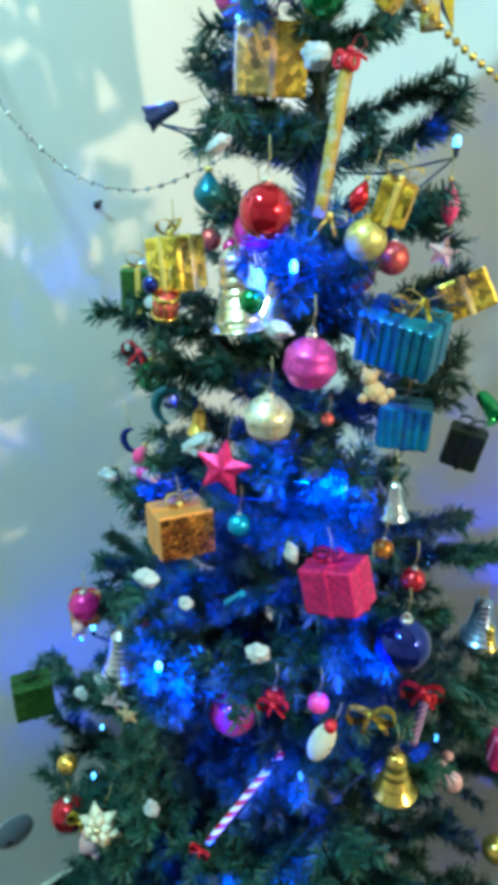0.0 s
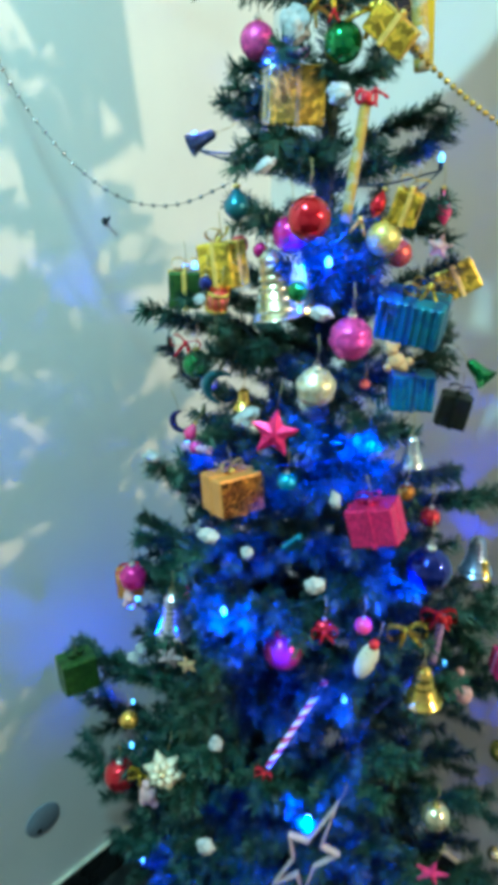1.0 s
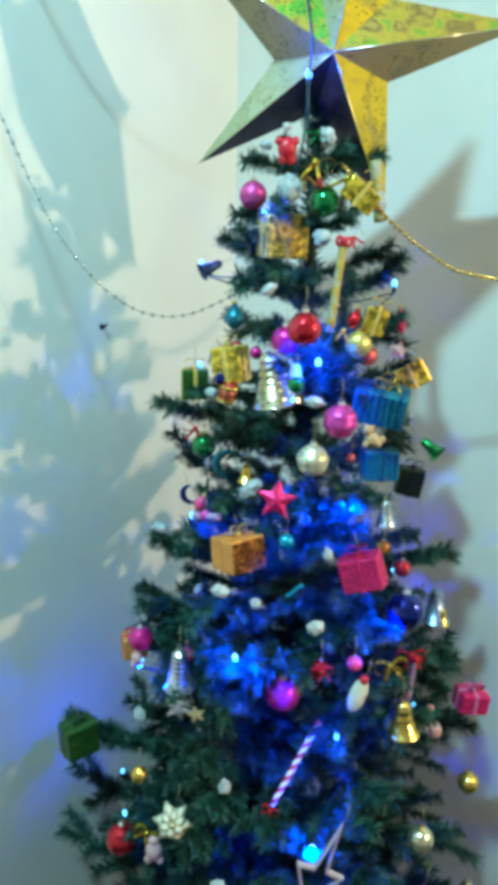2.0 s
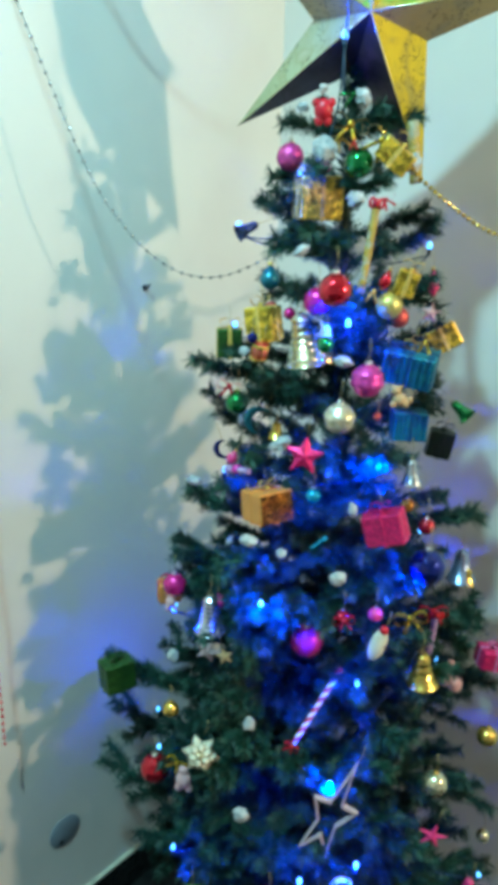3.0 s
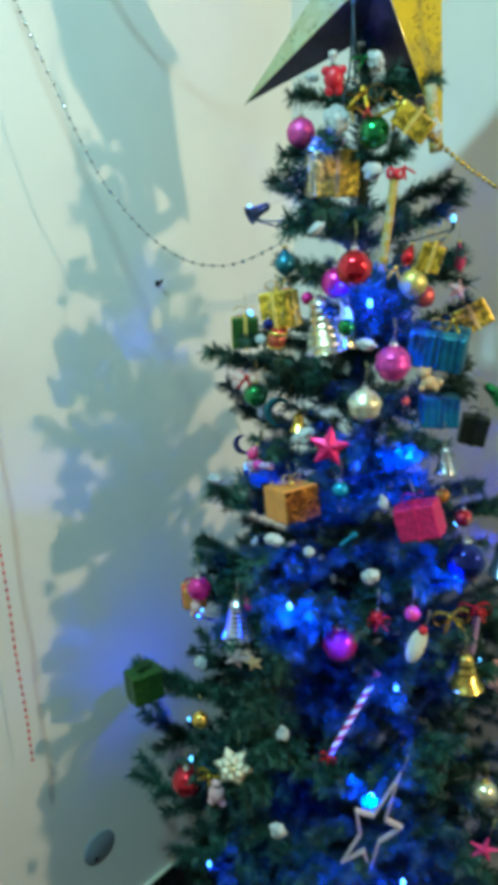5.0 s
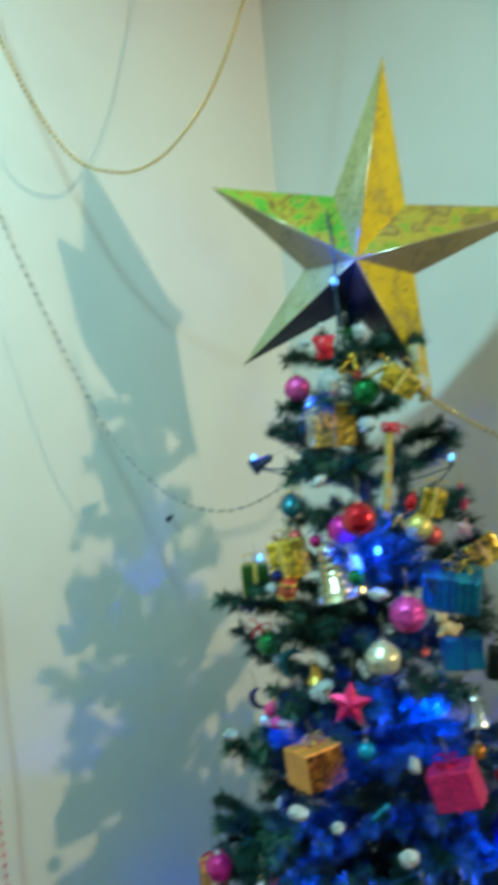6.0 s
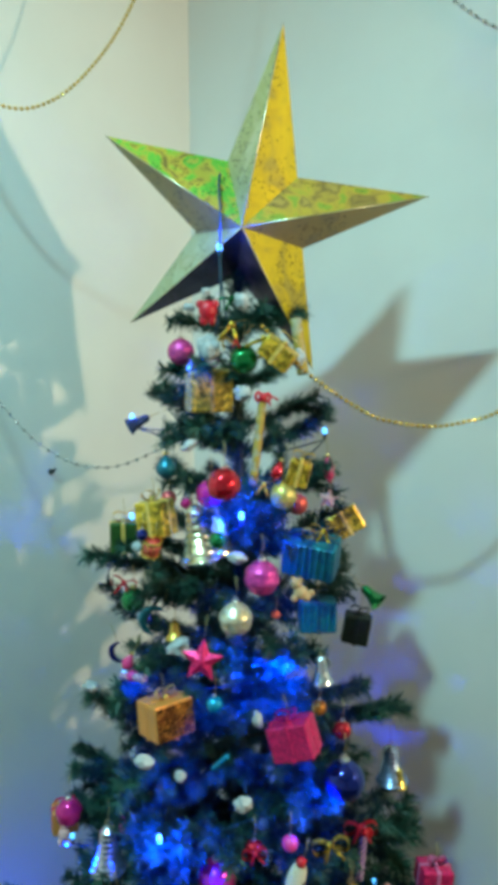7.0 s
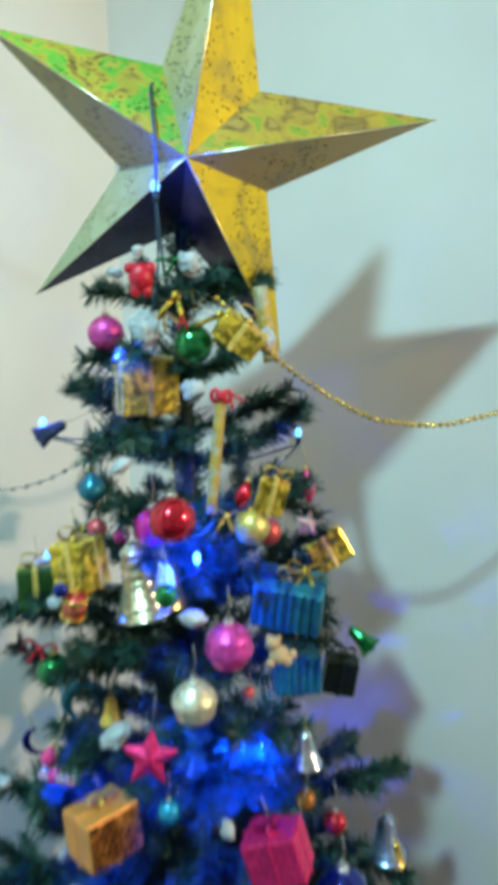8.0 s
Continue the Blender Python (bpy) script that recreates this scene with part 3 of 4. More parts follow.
def paper_star():
    t = thing("star_topper", STAR_M, "large folded gold and green holographic paper star on the tree top", "star")
    tips = [(91.2, 0.253), (163.4, 0.240), (231.3, 0.257), (305.0, 0.255), (18.8, 0.260)]
    notch = [(124, 0.086), (204.5, 0.086), (268, 0.088), (343.5, 0.090), (51.5, 0.090)]
    pol = lambda a, r, h=0.0: Vector((r * math.cos(math.radians(a)), r * math.sin(math.radians(a)), h))
    # the two front faces of each arm, the counter-clockwise one first, tinted lit or shaded
    faces = [(F_COOLLIT, F_WARMLIT), (F_DIM, F_GREEN), (F_SHADED, F_COOLSILVER), (F_WARMLIT, F_SHADED), (F_MOTTLE, F_DIM)]
    for k in range(5):
        bm = bmesh.new()
        tip, right, left = pol(*tips[k]), pol(*notch[(k - 1) % 5]), pol(*notch[k])
        c, back = Vector((0, 0.001, 0.098)), Vector((0, 0.001, -0.098))
        v = [bm.verts.new(q) for q in (tip, left, c, right, back)]
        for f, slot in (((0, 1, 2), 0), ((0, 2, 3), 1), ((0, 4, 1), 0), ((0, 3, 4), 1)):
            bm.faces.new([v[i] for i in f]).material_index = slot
        bmesh.ops.subdivide_edges(bm, edges=bm.edges[:], cuts=3, use_grid_fill=True)
        for w in bm.verts:
            w.co += Vector((0, 0, 1)) * 0.0022 * noise.noise(w.co * 26)
        arm = part("arm", finish(bm, False), faces[k][0], t, "holographic paper arm, its folded faces tinted lit and shaded")
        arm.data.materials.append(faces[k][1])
        part("rim", tube([tip + Vector((0, 0, 0.001)), tip.lerp(c, 0.5) + Vector((0, 0, 0.001)), c + Vector((0, 0, 0.001))], 0.0009, 4), M_PALEGOLD, t)
    return t


paper_star()

# ---- garlands on the walls ----
gold_line = curve_through([(0.35, -0.31, 2.80), (0.33, -0.35, 2.60), (0.306, -0.39, 2.462), (0.275, -0.443, 2.318), (0.246, -0.493, 2.228), (0.214, -0.549, 2.165),
                           (0.18, -0.607, 2.145), (0.142, -0.674, 2.18), (0.102, -0.743, 2.34), (0.07, -0.80, 2.58), (0.05, -0.835, 2.83)], 12)
bead_garland(gold_line, 0.0037, 0.0088, M_GOLD, M_STRING, "glossy gold bead garland swagged through the corner")
SU = Vector((math.cos(radians(228)), math.sin(radians(228)), 0))
bead_garland(curve_through([Vector((0.31, -0.49, z)) + SU * s for s, z in ((-0.085, 1.628), (-0.048, 1.609), (0.004, 1.587), (0.047, 1.581), (0.095, 1.591), (0.142, 1.622), (0.183, 1.666),
                                                                         (0.225, 1.73), (0.28, 1.86), (0.36, 2.08), (0.455, 2.40))], 10),
             0.0036, 0.0165, M_SILVER, M_DARKSTRING, "thin silver bead string from the wall to the tree")
bead_garland([Vector((0.055 + 0.002 * math.sin(i * 0.7), -0.848, 2.835 - 0.0275 * i)) for i in range(79)],
             0.0034, 0.0165, M_RIBRED, M_RIBRED, "red bead string hanging from the ceiling by the wall")
bead_garland(curve_through([(0.545, -0.44, 1.80), (0.570, -0.43, 1.775), (0.593, -0.405, 1.738), (0.628, -0.366, 1.70), (0.665, -0.325, 1.668), (0.691, -0.297, 1.657), (0.73, -0.253, 1.650),
                            (0.765, -0.214, 1.656), (0.803, -0.173, 1.671), (0.88, -0.09, 1.73), (0.955, -0.006, 1.83)], 12),
             0.0040, 0.0094, M_GOLD, M_STRING, "gold bead garland from the tree top to the wall")
bead_garland(curve_through([(0.46, -0.006, 2.70), (0.518, -0.006, 2.60), (0.607, -0.006, 2.45), (0.69, -0.006, 2.358), (0.742, -0.006, 2.318), (0.80, -0.006, 2.29), (0.95, -0.006, 2.29), (1.15, -0.006, 2.42)], 12),
             0.0042, 0.019, M_SILVER, M_DARKSTRING, "silver bead string swagged on the wall")

# ---- the blue fairy lights ----
LEDS = ((0.529, -0.515, 1.903), (0.444, -0.488, 1.737), (0.345, -0.515, 1.664), (0.574, -0.312, 1.640), (0.560, -0.510, 1.532), (0.350, -0.525, 1.508), (0.602, -0.462, 1.311),
        (0.370, -0.566, 1.271), (0.583, -0.256, 1.125), (0.690, -0.470, 1.150), (0.524, -0.645, 1.112), (0.300, -0.620, 1.005), (0.629, -0.518, 0.953), (0.665, -0.300, 0.900), (0.655, -0.620, 0.835),
        (0.241, -0.617, 0.648), (0.375, -0.700, 0.557), (0.643, -0.670, 0.670), (0.709, -0.612, 0.707), (0.793, -0.269, 0.450), (0.330, -0.477, 0.030))
LED_SHARE = (0.25, 0.32, 0.12, 0.10, 1.2, 0.12, 3.0, 0.9, 0.10, 1.0, 2.6, 0.2, 0.4, 0.1, 3.0, 0.2, 0.4, 0.9, 0.9, 0.10, 0.2)
ADDED_WALL_LEDS = ((0.185, -0.570, 0.680, 0.15), (0.280, -0.420, 0.960, 0.04))
lights = thing("fairy_lights", pose(0, 0, 0), "string of small glowing blue lights on dark cable round the tree", "string lights")
for i, p in enumerate(LEDS):
    b = part("bulb", lathe([(0, -0.004), (0.0032, -0.004), (0.0040, 0.0), (0.0037, 0.0035), (0.0020, 0.0066), (0, 0.0072)], 10), M_LED, lights, "glowing blue bulb", Matrix.Translation(p))
    part("socket", lathe([(0, -0.014), (0.0028, -0.014), (0.0032, -0.004), (0, -0.0041)], 8), M_WIRE, b)
    q = Vector(p)
    # the spot stands off its bulb and points back at the needles
    away = Vector((0.53, -0.80, 0.25)) * 0.048
    far = 0.4 if i == 14 else 1.0
    led(q + away * far, (AX, AY, p[2] - 0.06 if i else 2.0), LED_W * LED_SHARE[i])
# unseen bulbs added on the far side to throw blue on the wall
for x, y, h, share in ADDED_WALL_LEDS:
    b = part("bulb", lathe([(0, -0.004), (0.0032, -0.004), (0.0040, 0.0), (0.0037, 0.0035), (0.0020, 0.0066), (0, 0.0072)], 10), M_LED, lights, "glowing blue bulb", Matrix.Translation((x, y, h)))
    part("socket", lathe([(0, -0.014), (0.0028, -0.014), (0.0032, -0.004), (0, -0.0041)], 8), M_WIRE, b)
    led(Vector((x - 0.02, y, h + 0.01)), (0, y, h + 0.01), LED_W * share, 150)
# twig tufts added at most lights to catch their blue glow
for x, y, h in LEDS[4:5] + LEDS[6:-1]:
    d = Vector((x - AX, y - AY, 0))
    for turn, far in ((-15, 0.93), (0, 1.02), (15, 0.93)):
        q = Matrix.Rotation(radians(turn), 3, "Z") @ d * far
        branch_to(h - 0.10 - 0.15 * d.length, (q.x, q.y, h + rng.uniform(-0.012, 0.004)))
for a, b in zip(LEDS, LEDS[1:]):
    a, b = Vector(a) - Vector((0, 0, 0.014)), Vector(b) - Vector((0, 0, 0.014))
    mid = a.lerp(b, 0.5)
    inward = Vector((AX, AY, mid.z)) - mid
    part("cable", tube(curve_through([a, a.lerp(b, 0.3) + inward * 0.25 + Vector((0, 0, -0.02)), a.lerp(b, 0.7) + inward * 0.2 + Vector((0, 0, -0.025)), b], 5), 0.0013, 5), M_WIRE, lights)
part("cable", tube(curve_through([(0.529, -0.515, 1.889), (0.535, -0.52, 1.94), (0.500, -0.480, 2.012), (0.49, -0.44, 2.02)], 8), 0.0016, 5), M_WIRE, lights)
part("cable", tube(curve_through([(0.529, -0.515, 1.889), (0.525, -0.505, 1.85), (0.51, -0.48, 1.81)], 8), 0.0016, 5), M_WIRE, lights)

# ---- ornaments: one function for each kind ----


def out(at):
    """Ornaments hang just clear of the needles, on the room's side."""
    p = Vector(at)
    return p + (Vector((1.05, -1.10, 1.64)) - p).normalized() * 0.024


def hanger(t, z, length=0.03, mat=None):
    part("thread", tube([(0, 0, z), (0.002, 0.001, z + length * 0.5), (0, 0.004, z + length)], 0.0006, 4), mat or M_STRING, t)


def bauble(at, r, mat, label, cap=None, ribs=0, string=0.028, tilt=0):
    t = thing("bauble", pose(*out(at), tilt, tilt * 0.5, FACE), label, "bauble", "baubles on the tree")
    if ribs:
        prof = [(r * math.sin(math.pi * i / 24) * (1 + 0.035 * math.cos(ribs * math.pi * i / 24)), -r * math.cos(math.pi * i / 24)) for i in range(25)]
        bm = lathe(prof, 32)
    else:
        bm = ball(r)
    part("ball", bm, mat, t)
    part("cap", lathe([(0, r * 0.95), (r * 0.22, r * 0.95), (r * 0.24, r * 1.12), (r * 0.20, r * 1.16), (0, r * 1.16)], 14), cap or M_CAP, t, "metal cap")
    part("ring", tube([(r * 0.12 * math.sin(a), 0, r * 1.24 - r * 0.12 * math.cos(a)) for a in [i * math.pi / 5 for i in range(11)]], r * 0.025, 5), cap or M_CAP, t)
    hanger(t, r * 1.34, string)
    return t


def gift(at, size, mat, ribbon, label, turn=FACE, tilt=0, roll=0, bow=None, side=None, pleats=0):
    """A small wrapped box with ribbon bands, a bow and a thread; side: another foil for its front."""
    sx, sy, sz = size
    t = thing("gift_box", pose(*out(at), tilt, roll, turn), label, "gift box", "small gift boxes on the tree")
    part("box", block(sx, sy, sz, 0.003), mat, t)
    if side:
        part("front_panel", block(sx * 0.94, 0.0016, sz * 0.94, 0.0005, Matrix.Translation((0, -sy / 2 - 0.0006, 0))), side, t, "glittering foil front")
    for i in range(pleats):
        x = -sx / 2 + sx * (i + 0.5) / pleats
        part("pleat", block(sx / pleats * 0.55, 0.003, sz * 0.96, 0.001, Matrix.Translation((x, -sy / 2 - 0.001, 0)), 1), mat, t)
    wide = 0.006
    bm = block(wide, sy + 0.002, sz + 0.002, 0.0008)
    part("ribbon_band", bm, ribbon, t)
    part("ribbon_band", block(sx + 0.002, wide, sz + 0.0016, 0.0008), ribbon, t)
    for s in (-1, 1):
        pts = [Vector((s * (0.009 * math.sin(a) + 0.005 * (1 - math.cos(a))), -0.004 - 0.002 * math.sin(a), sz / 2 + 0.0015 + 0.007 * (1 - math.cos(a)) + s * 0.002 * math.sin(a))) for a in [i * math.pi / 5 for i in range(11)]]
        bm = bmesh.new()
        lo = [bm.verts.new(p + Vector((0, -0.003, 0))) for p in pts]
        hi = [bm.verts.new(p + Vector((s * 0.001, 0.003, 0.001))) for p in pts]
        for i in range(len(pts) - 1):
            bm.faces.new((lo[i], lo[i + 1], hi[i + 1], hi[i]))
        bmesh.ops.solidify(bm, geom=bm.faces[:], thickness=0.0006)
        part("bow_loop", finish(bm), bow or ribbon, t)
    part("bow_knot", ball(0.0036, Matrix.Translation((0, -0.004, sz / 2 + 0.003)), 10, 6), bow or ribbon, t)
    hanger(t, sz / 2 + 0.004, 0.03)
    return t


def bell(at, r, h, mat, label, ribs=0, tilt=0, roll=0, turn=FACE, clapper=None):
    t = thing("bell_ornament", pose(*out(at), tilt, roll, turn), label, "bell", "bells on the tree")
    prof = []
    n = 72
    for i in range(n + 1):
        k = i / n
        rad = r * (0.42 + 0.26 * k + 0.32 * k ** 4)
        if k < 0.12:
            rad = r * 0.4513 * math.sqrt(k / 0.12)
        if ribs:
            rad *= 1 + 0.10 * (abs(math.cos(math.pi * ribs * k)) - 0.6)
        prof.append((max(rad, 0), h / 2 - h * k))
    prof += [(r * 1.04, -h / 2 - 0.001), (r * 0.94, -h / 2), (r * 0.5, h * 0.05), (0, h * 0.3)]
    prof[0] = (0, h / 2)
    part("body", lathe(prof, 30), mat, t)
    part("clapper", ball(r * 0.24, Matrix.Translation((0, 0, -h / 2 - r * 0.05)), 14, 8), clapper or mat, t)
    part("loop", tube([(r * 0.15 * math.sin(a), 0, h / 2 + r * 0.14 - r * 0.15 * math.cos(a)) for a in [i * math.pi / 5 for i in range(11)]], r * 0.03, 5), M_STRING, t)
    hanger(t, h / 2 + r * 0.28, 0.03)
    return t


def puffy_star(at, r, mat, label, spin=0, tilt=0, points=5, inner=0.45, depth=0.22, name="star_ornament", turn=FACE):
    t = thing(name, pose(*out(at), tilt, 0, turn) @ pose(0, 0, 0, 0, spin, 0), label, "star ornament")
    bm = bmesh.new()
    ring = []
    for i in range(points * 2):
        a = math.pi / 2 + math.pi * i / points
        q = r if i % 2 == 0 else r * inner
        ring.append(bm.verts.new((q * math.cos(a), 0, q * math.sin(a))))
    f, b = bm.verts.new((0, -r * depth, 0)), bm.verts.new((0, r * depth, 0))
    for i in range(points * 2):
        j = (i + 1) % (points * 2)
        bm.faces.new((ring[i], ring[j], f))
        bm.faces.new((ring[j], ring[i], b))
    bmesh.ops.bevel(bm, geom=bm.edges[:], offset=r * 0.03, segments=1, affect="EDGES")
    part("body", finish(bm, False), mat, t)
    part("thread", tube([(0, 0, r * 0.97), (0.001, 0.002, r * 0.97 + 0.03)], 0.0006, 4), M_STRING, t)
    return t


def outline_star(at, r, label, spin, turn):
    """A flat five-pointed star cut out as an open outline."""
    t = thing("star_outline_ornament", pose(*out(at), 0, 0, turn) @ pose(0, 0, 0, 0, spin, 0), label, "star ornament")
    pts_o, pts_i = [], []
    for i in range(10):
        a = math.pi / 2 + math.pi * i / 5
        k = 1.0 if i % 2 == 0 else 0.44
        tall = 1.25 if i in (0,) else 1.0
        pts_o.append((r * k * math.cos(a) * 0.40, r * k * math.sin(a) * tall))
        k2 = 0.82 if i % 2 == 0 else 0.35
        pts_i.append((r * k2 * math.cos(a) * 0.40, r * k2 * math.sin(a) * tall))
    bm = bmesh.new()
    d = 0.004
    rows = [[bm.verts.new((x, y, z)) for x, z in pts] for pts, y in ((pts_o, -d), (pts_i, -d), (pts_i, d), (pts_o, d))]
    for i in range(10):
        j = (i + 1) % 10
        for a, b in zip(rows, rows[1:] + rows[:1]):
            bm.faces.new((a[i], a[j], b[j], b[i]))
    bmesh.ops.bevel(bm, geom=bm.edges[:], offset=0.0012, segments=1, affect="EDGES")
    part("outline", finish(bm, False), M_LILAC, t)
    hanger(t, r * 1.2, 0.03)
    return t


def snowflower(at, r, mat, label, turn=FACE):
    """A pale flower ornament of pointed petals in two rings."""
    t = thing("flower_ornament", pose(*out(at), -20, 8, turn), label, "flower ornament")
    for ring, (n, k, lift) in enumerate(((6, 1.0, 0.0), (6, 0.72, -0.006))):
        for i in range(n):
            a = 2 * math.pi * (i + 0.5 * ring) / n
            bm = bmesh.new()
            u = Vector((math.cos(a), 0, math.sin(a)))
            v = Vector((-math.sin(a), 0, math.cos(a)))
            o = Vector((0, lift, 0))
            vs = [bm.verts.new(q) for q in (o, o + u * r * k * 0.55 + v * r * k * 0.32, o + u * r * k + Vector((0, 0.004, 0)), o + u * r * k * 0.55 - v * r * k * 0.32,
                                            o + u * r * k * 0.5 + Vector((0, -0.006, 0)), o + u * r * k * 0.5 + Vector((0, 0.003, 0)))]
            for f in ((0, 1, 4), (1, 2, 4), (2, 3, 4), (3, 0, 4), (1, 0, 5), (2, 1, 5), (3, 2, 5), (0, 3, 5)):
                bm.faces.new([vs[q] for q in f])
            part("petal", finish(bm), mat, t)
    part("centre", ball(r * 0.16, Matrix.Translation((0, -0.008, 0)), 12, 8), M_PALEGOLD, t)
    hanger(t, r, 0.025)
    return t


def cane(a, b, r, mat, label, hook=0.0, bow=None, side=1):
    """A stick from the top a to the bottom b, with a hooked end when hook is given."""
    a, b = Vector(a), Vector(b)
    ax = (a - b).normalized()
    m = Matrix.Translation(b) @ ax.to_track_quat("Z", "Y").to_matrix().to_4x4()
    t = thing("candy_cane", m, label, "candy cane", "candy canes on the tree")
    L = (a - b).length
    inv = m.to_3x3().inverted()
    sd = inv @ (Matrix.Rotation(radians(FACE), 3, "Z") @ Vector((side, 0, 0)))
    sd = Vector((sd.x, sd.y, 0)).normalized()
    pts = [Vector((0, 0, L * i / 8)) for i in range(9)]
    if hook:
        pts += [Vector((0, 0, L)) + sd * hook * (1 - math.cos(q)) + Vector((0, 0, hook * math.sin(q))) for q in [i * math.pi / 8 for i in range(1, 9)]]
    part("stick", tube(pts, r, 10), mat, t)
    if bow:
        for s in (-1, 1):
            part("bow_loop", tube([sd * s * 0.010 * math.sin(q) + Vector((0, 0, L * 0.97 + 0.006 * math.sin(2 * q))) - Vector((0, 0, 0.0)) + sd.cross(Vector((0, 0, 1))) * 0.006
                                   for q in [i * math.pi / 8 for i in range(9)]], 0.0024, 6), bow, t, "red ribbon bow")
        part("bow_knot", ball(0.006, Matrix.Translation(Vector((0, 0, L * 0.97)) + sd.cross(Vector((0, 0, 1))) * 0.007), 10, 6), bow, t)
    return t


def cotton(at, sx, sz, seed, tail=0):
    """A soft tuft of cotton wool."""
    bm = bmesh.new()
    bmesh.ops.create_icosphere(bm, subdivisions=4, radius=1)
    off = Vector((seed * 3.7, seed * 1.3, 0))
    for v in bm.verts:
        n = v.co.normalized()
        k = 0.62 * (1 + 0.34 * noise.noise(n * 1.6 + off) + 0.12 * noise.noise(n * 5 + off) + 0.09 * noise.noise(n * 17 + off))
        v.co = Vector((n.x * sx * k, n.y * sx * 0.7 * k, n.z * sz * k))
        if tail and n.z < -0.2:
            v.co.x *= 1 + n.z * 0.6
            v.co.z *= 1.3
    ob = part("cotton_tuft", finish(bm), M_COTTON)
    ob.matrix_basis = pose(*out(at), 0, seed * 40 % 60 - 30, FACE)
    return tagged(ob, "loose white cotton wool tuft lying on a branch", "cotton tuft", "cotton tufts on the tree")


def lumps(name, at, balls, mat, label, category, tilt=0, roll=0):
    """One plain mesh melted together from a few rounded lumps."""
    bm = bmesh.new()
    for (x, y, z), r, sq in balls:
        bmesh.ops.create_uvsphere(bm, u_segments=16, v_segments=10, radius=r, matrix=Matrix.Translation((x, y, z)) @ Matrix.Diagonal((1, 0.85, sq, 1)))
    ob = part(name, finish(bm), mat)
    ob.matrix_basis = pose(*out(at), tilt, roll, FACE)
    return tagged(ob, label, category)


def drum(at, r, h):
    t = thing("drum_ornament", pose(*out(at), 18, 14, FACE), "tiny red drum with gold rims and zigzag cords", "drum ornament")
    part("shell", lathe([(0, -h / 2), (r, -h / 2), (r, h / 2), (0, h / 2)], 22), M_REDGL, t)
    for s in (-1, 1):
        part("rim", lathe([(r * 0.9, s * h / 2 - 0.002), (r * 1.1, s * h / 2 - 0.002), (r * 1.1, s * h / 2 + 0.002), (r * 0.9, s * h / 2 + 0.002), (r * 0.9, s * h / 2 - 0.002)], 22), M_GOLD, t, "gold rim")
    for i in range(10):
        a, b = 2 * math.pi * i / 10, 2 * math.pi * (i + 0.5) / 10
        part("cord", tube([(r * 1.04 * math.cos(a), r * 1.04 * math.sin(a), h / 2), (r * 1.04 * math.cos(b), r * 1.04 * math.sin(b), -h / 2)], 0.0008, 4), M_GOLD, t)
    hanger(t, h / 2, 0.03)


def drop(at, r, h, mat, label, tilt=0, roll=0, name="drop_ornament", cat="drop ornament"):
    t = thing(name, pose(*out(at), tilt, roll, FACE), label, cat)
    part("body", lathe([(r * math.sin(math.pi * k) * (0.55 + 0.6 * k), h / 2 - h * k) for k in [i / 18 for i in range(19)]], 20), mat, t)
    part("cap", lathe([(0, h / 2 + 0.002), (r * 0.25, h / 2 + 0.001), (r * 0.3, h / 2 - h * 0.06), (0, h / 2 - h * 0.07)], 12), M_GOLDCAP, t)
    hanger(t, h / 2, 0.025)
    return t


def bow(at, w, mat, label, roll=0):
    t = thing("ribbon_bow", pose(*out(at), 0, roll, FACE), label, "bow", "ribbon bows on the tree")
    for s in (-1, 1):
        bm = bmesh.new()
        pts = [Vector((s * w * 0.5 * math.sin(a), -0.002 - 0.3 * w * math.sin(a) * 0.3, w * 0.20 * math.sin(2 * a))) for a in [i * math.pi / 9 for i in range(10)]]
        lo = [bm.verts.new(p + Vector((0, -w * 0.10, 0))) for p in pts]
        hi = [bm.verts.new(p + Vector((0, w * 0.10, 0))) for p in pts]
        for i in range(9):
            bm.faces.new((lo[i], lo[i + 1], hi[i + 1], hi[i]))
        bmesh.ops.solidify(bm, geom=bm.faces[:], thickness=0.0007)
        part("loop", finish(bm), mat, t)
        part("tail", tube([(0, -0.002, 0), (s * w * 0.16, -0.004, -w * 0.28), (s * w * 0.26, -0.002, -w * 0.52)], w * 0.055, 6), mat, t)
    part("knot", ball(w * 0.10, Matrix.Translation((0, -0.004, 0)), 12, 8), mat, t)
    return t


def medal(at, w, h, label, roll=0):
    t = thing("oval_ornament", pose(*out(at), 0, roll, FACE), label, "oval ornament")
    part("disc", ball(1, Matrix.Diagonal((w / 2, 0.007, h / 2, 1)), 26, 14), M_SPECK, t)
    part("tip", lathe([(0, 0.004), (0.006, 0.002), (0.007, -0.006), (0, -0.008)], 10, Matrix.Translation((0, 0, h / 2))), M_RIBRED, t, "red tip")
    hanger(t, h / 2, 0.03)


def crescent(at, r, mat, label, roll=0):
    t = thing("crescent_ornament", pose(*out(at), 0, roll, FACE), label, "moon ornament")
    pts = [Vector((r * math.cos(a), 0, r * math.sin(a))) for a in [math.radians(q) for q in range(70, 292, 15)]]
    bm = bmesh.new()
    rings = []
    for i, p in enumerate(pts):
        k = math.sin(math.pi * i / (len(pts) - 1)) * r * 0.30 + 0.0008
        u = p.normalized()
        rings.append([bm.verts.new(p + u * k * math.cos(q) + Vector((0, 1, 0)) * k * 0.6 * math.sin(q)) for q in [j * math.pi / 4 for j in range(8)]])
    for a, b in zip(rings, rings[1:]):
        for j in range(8):
            bm.faces.new((a[j], a[(j + 1) % 8], b[(j + 1) % 8], b[j]))
    part("body", finish(bm), mat, t)
    hanger(t, r, 0.03)


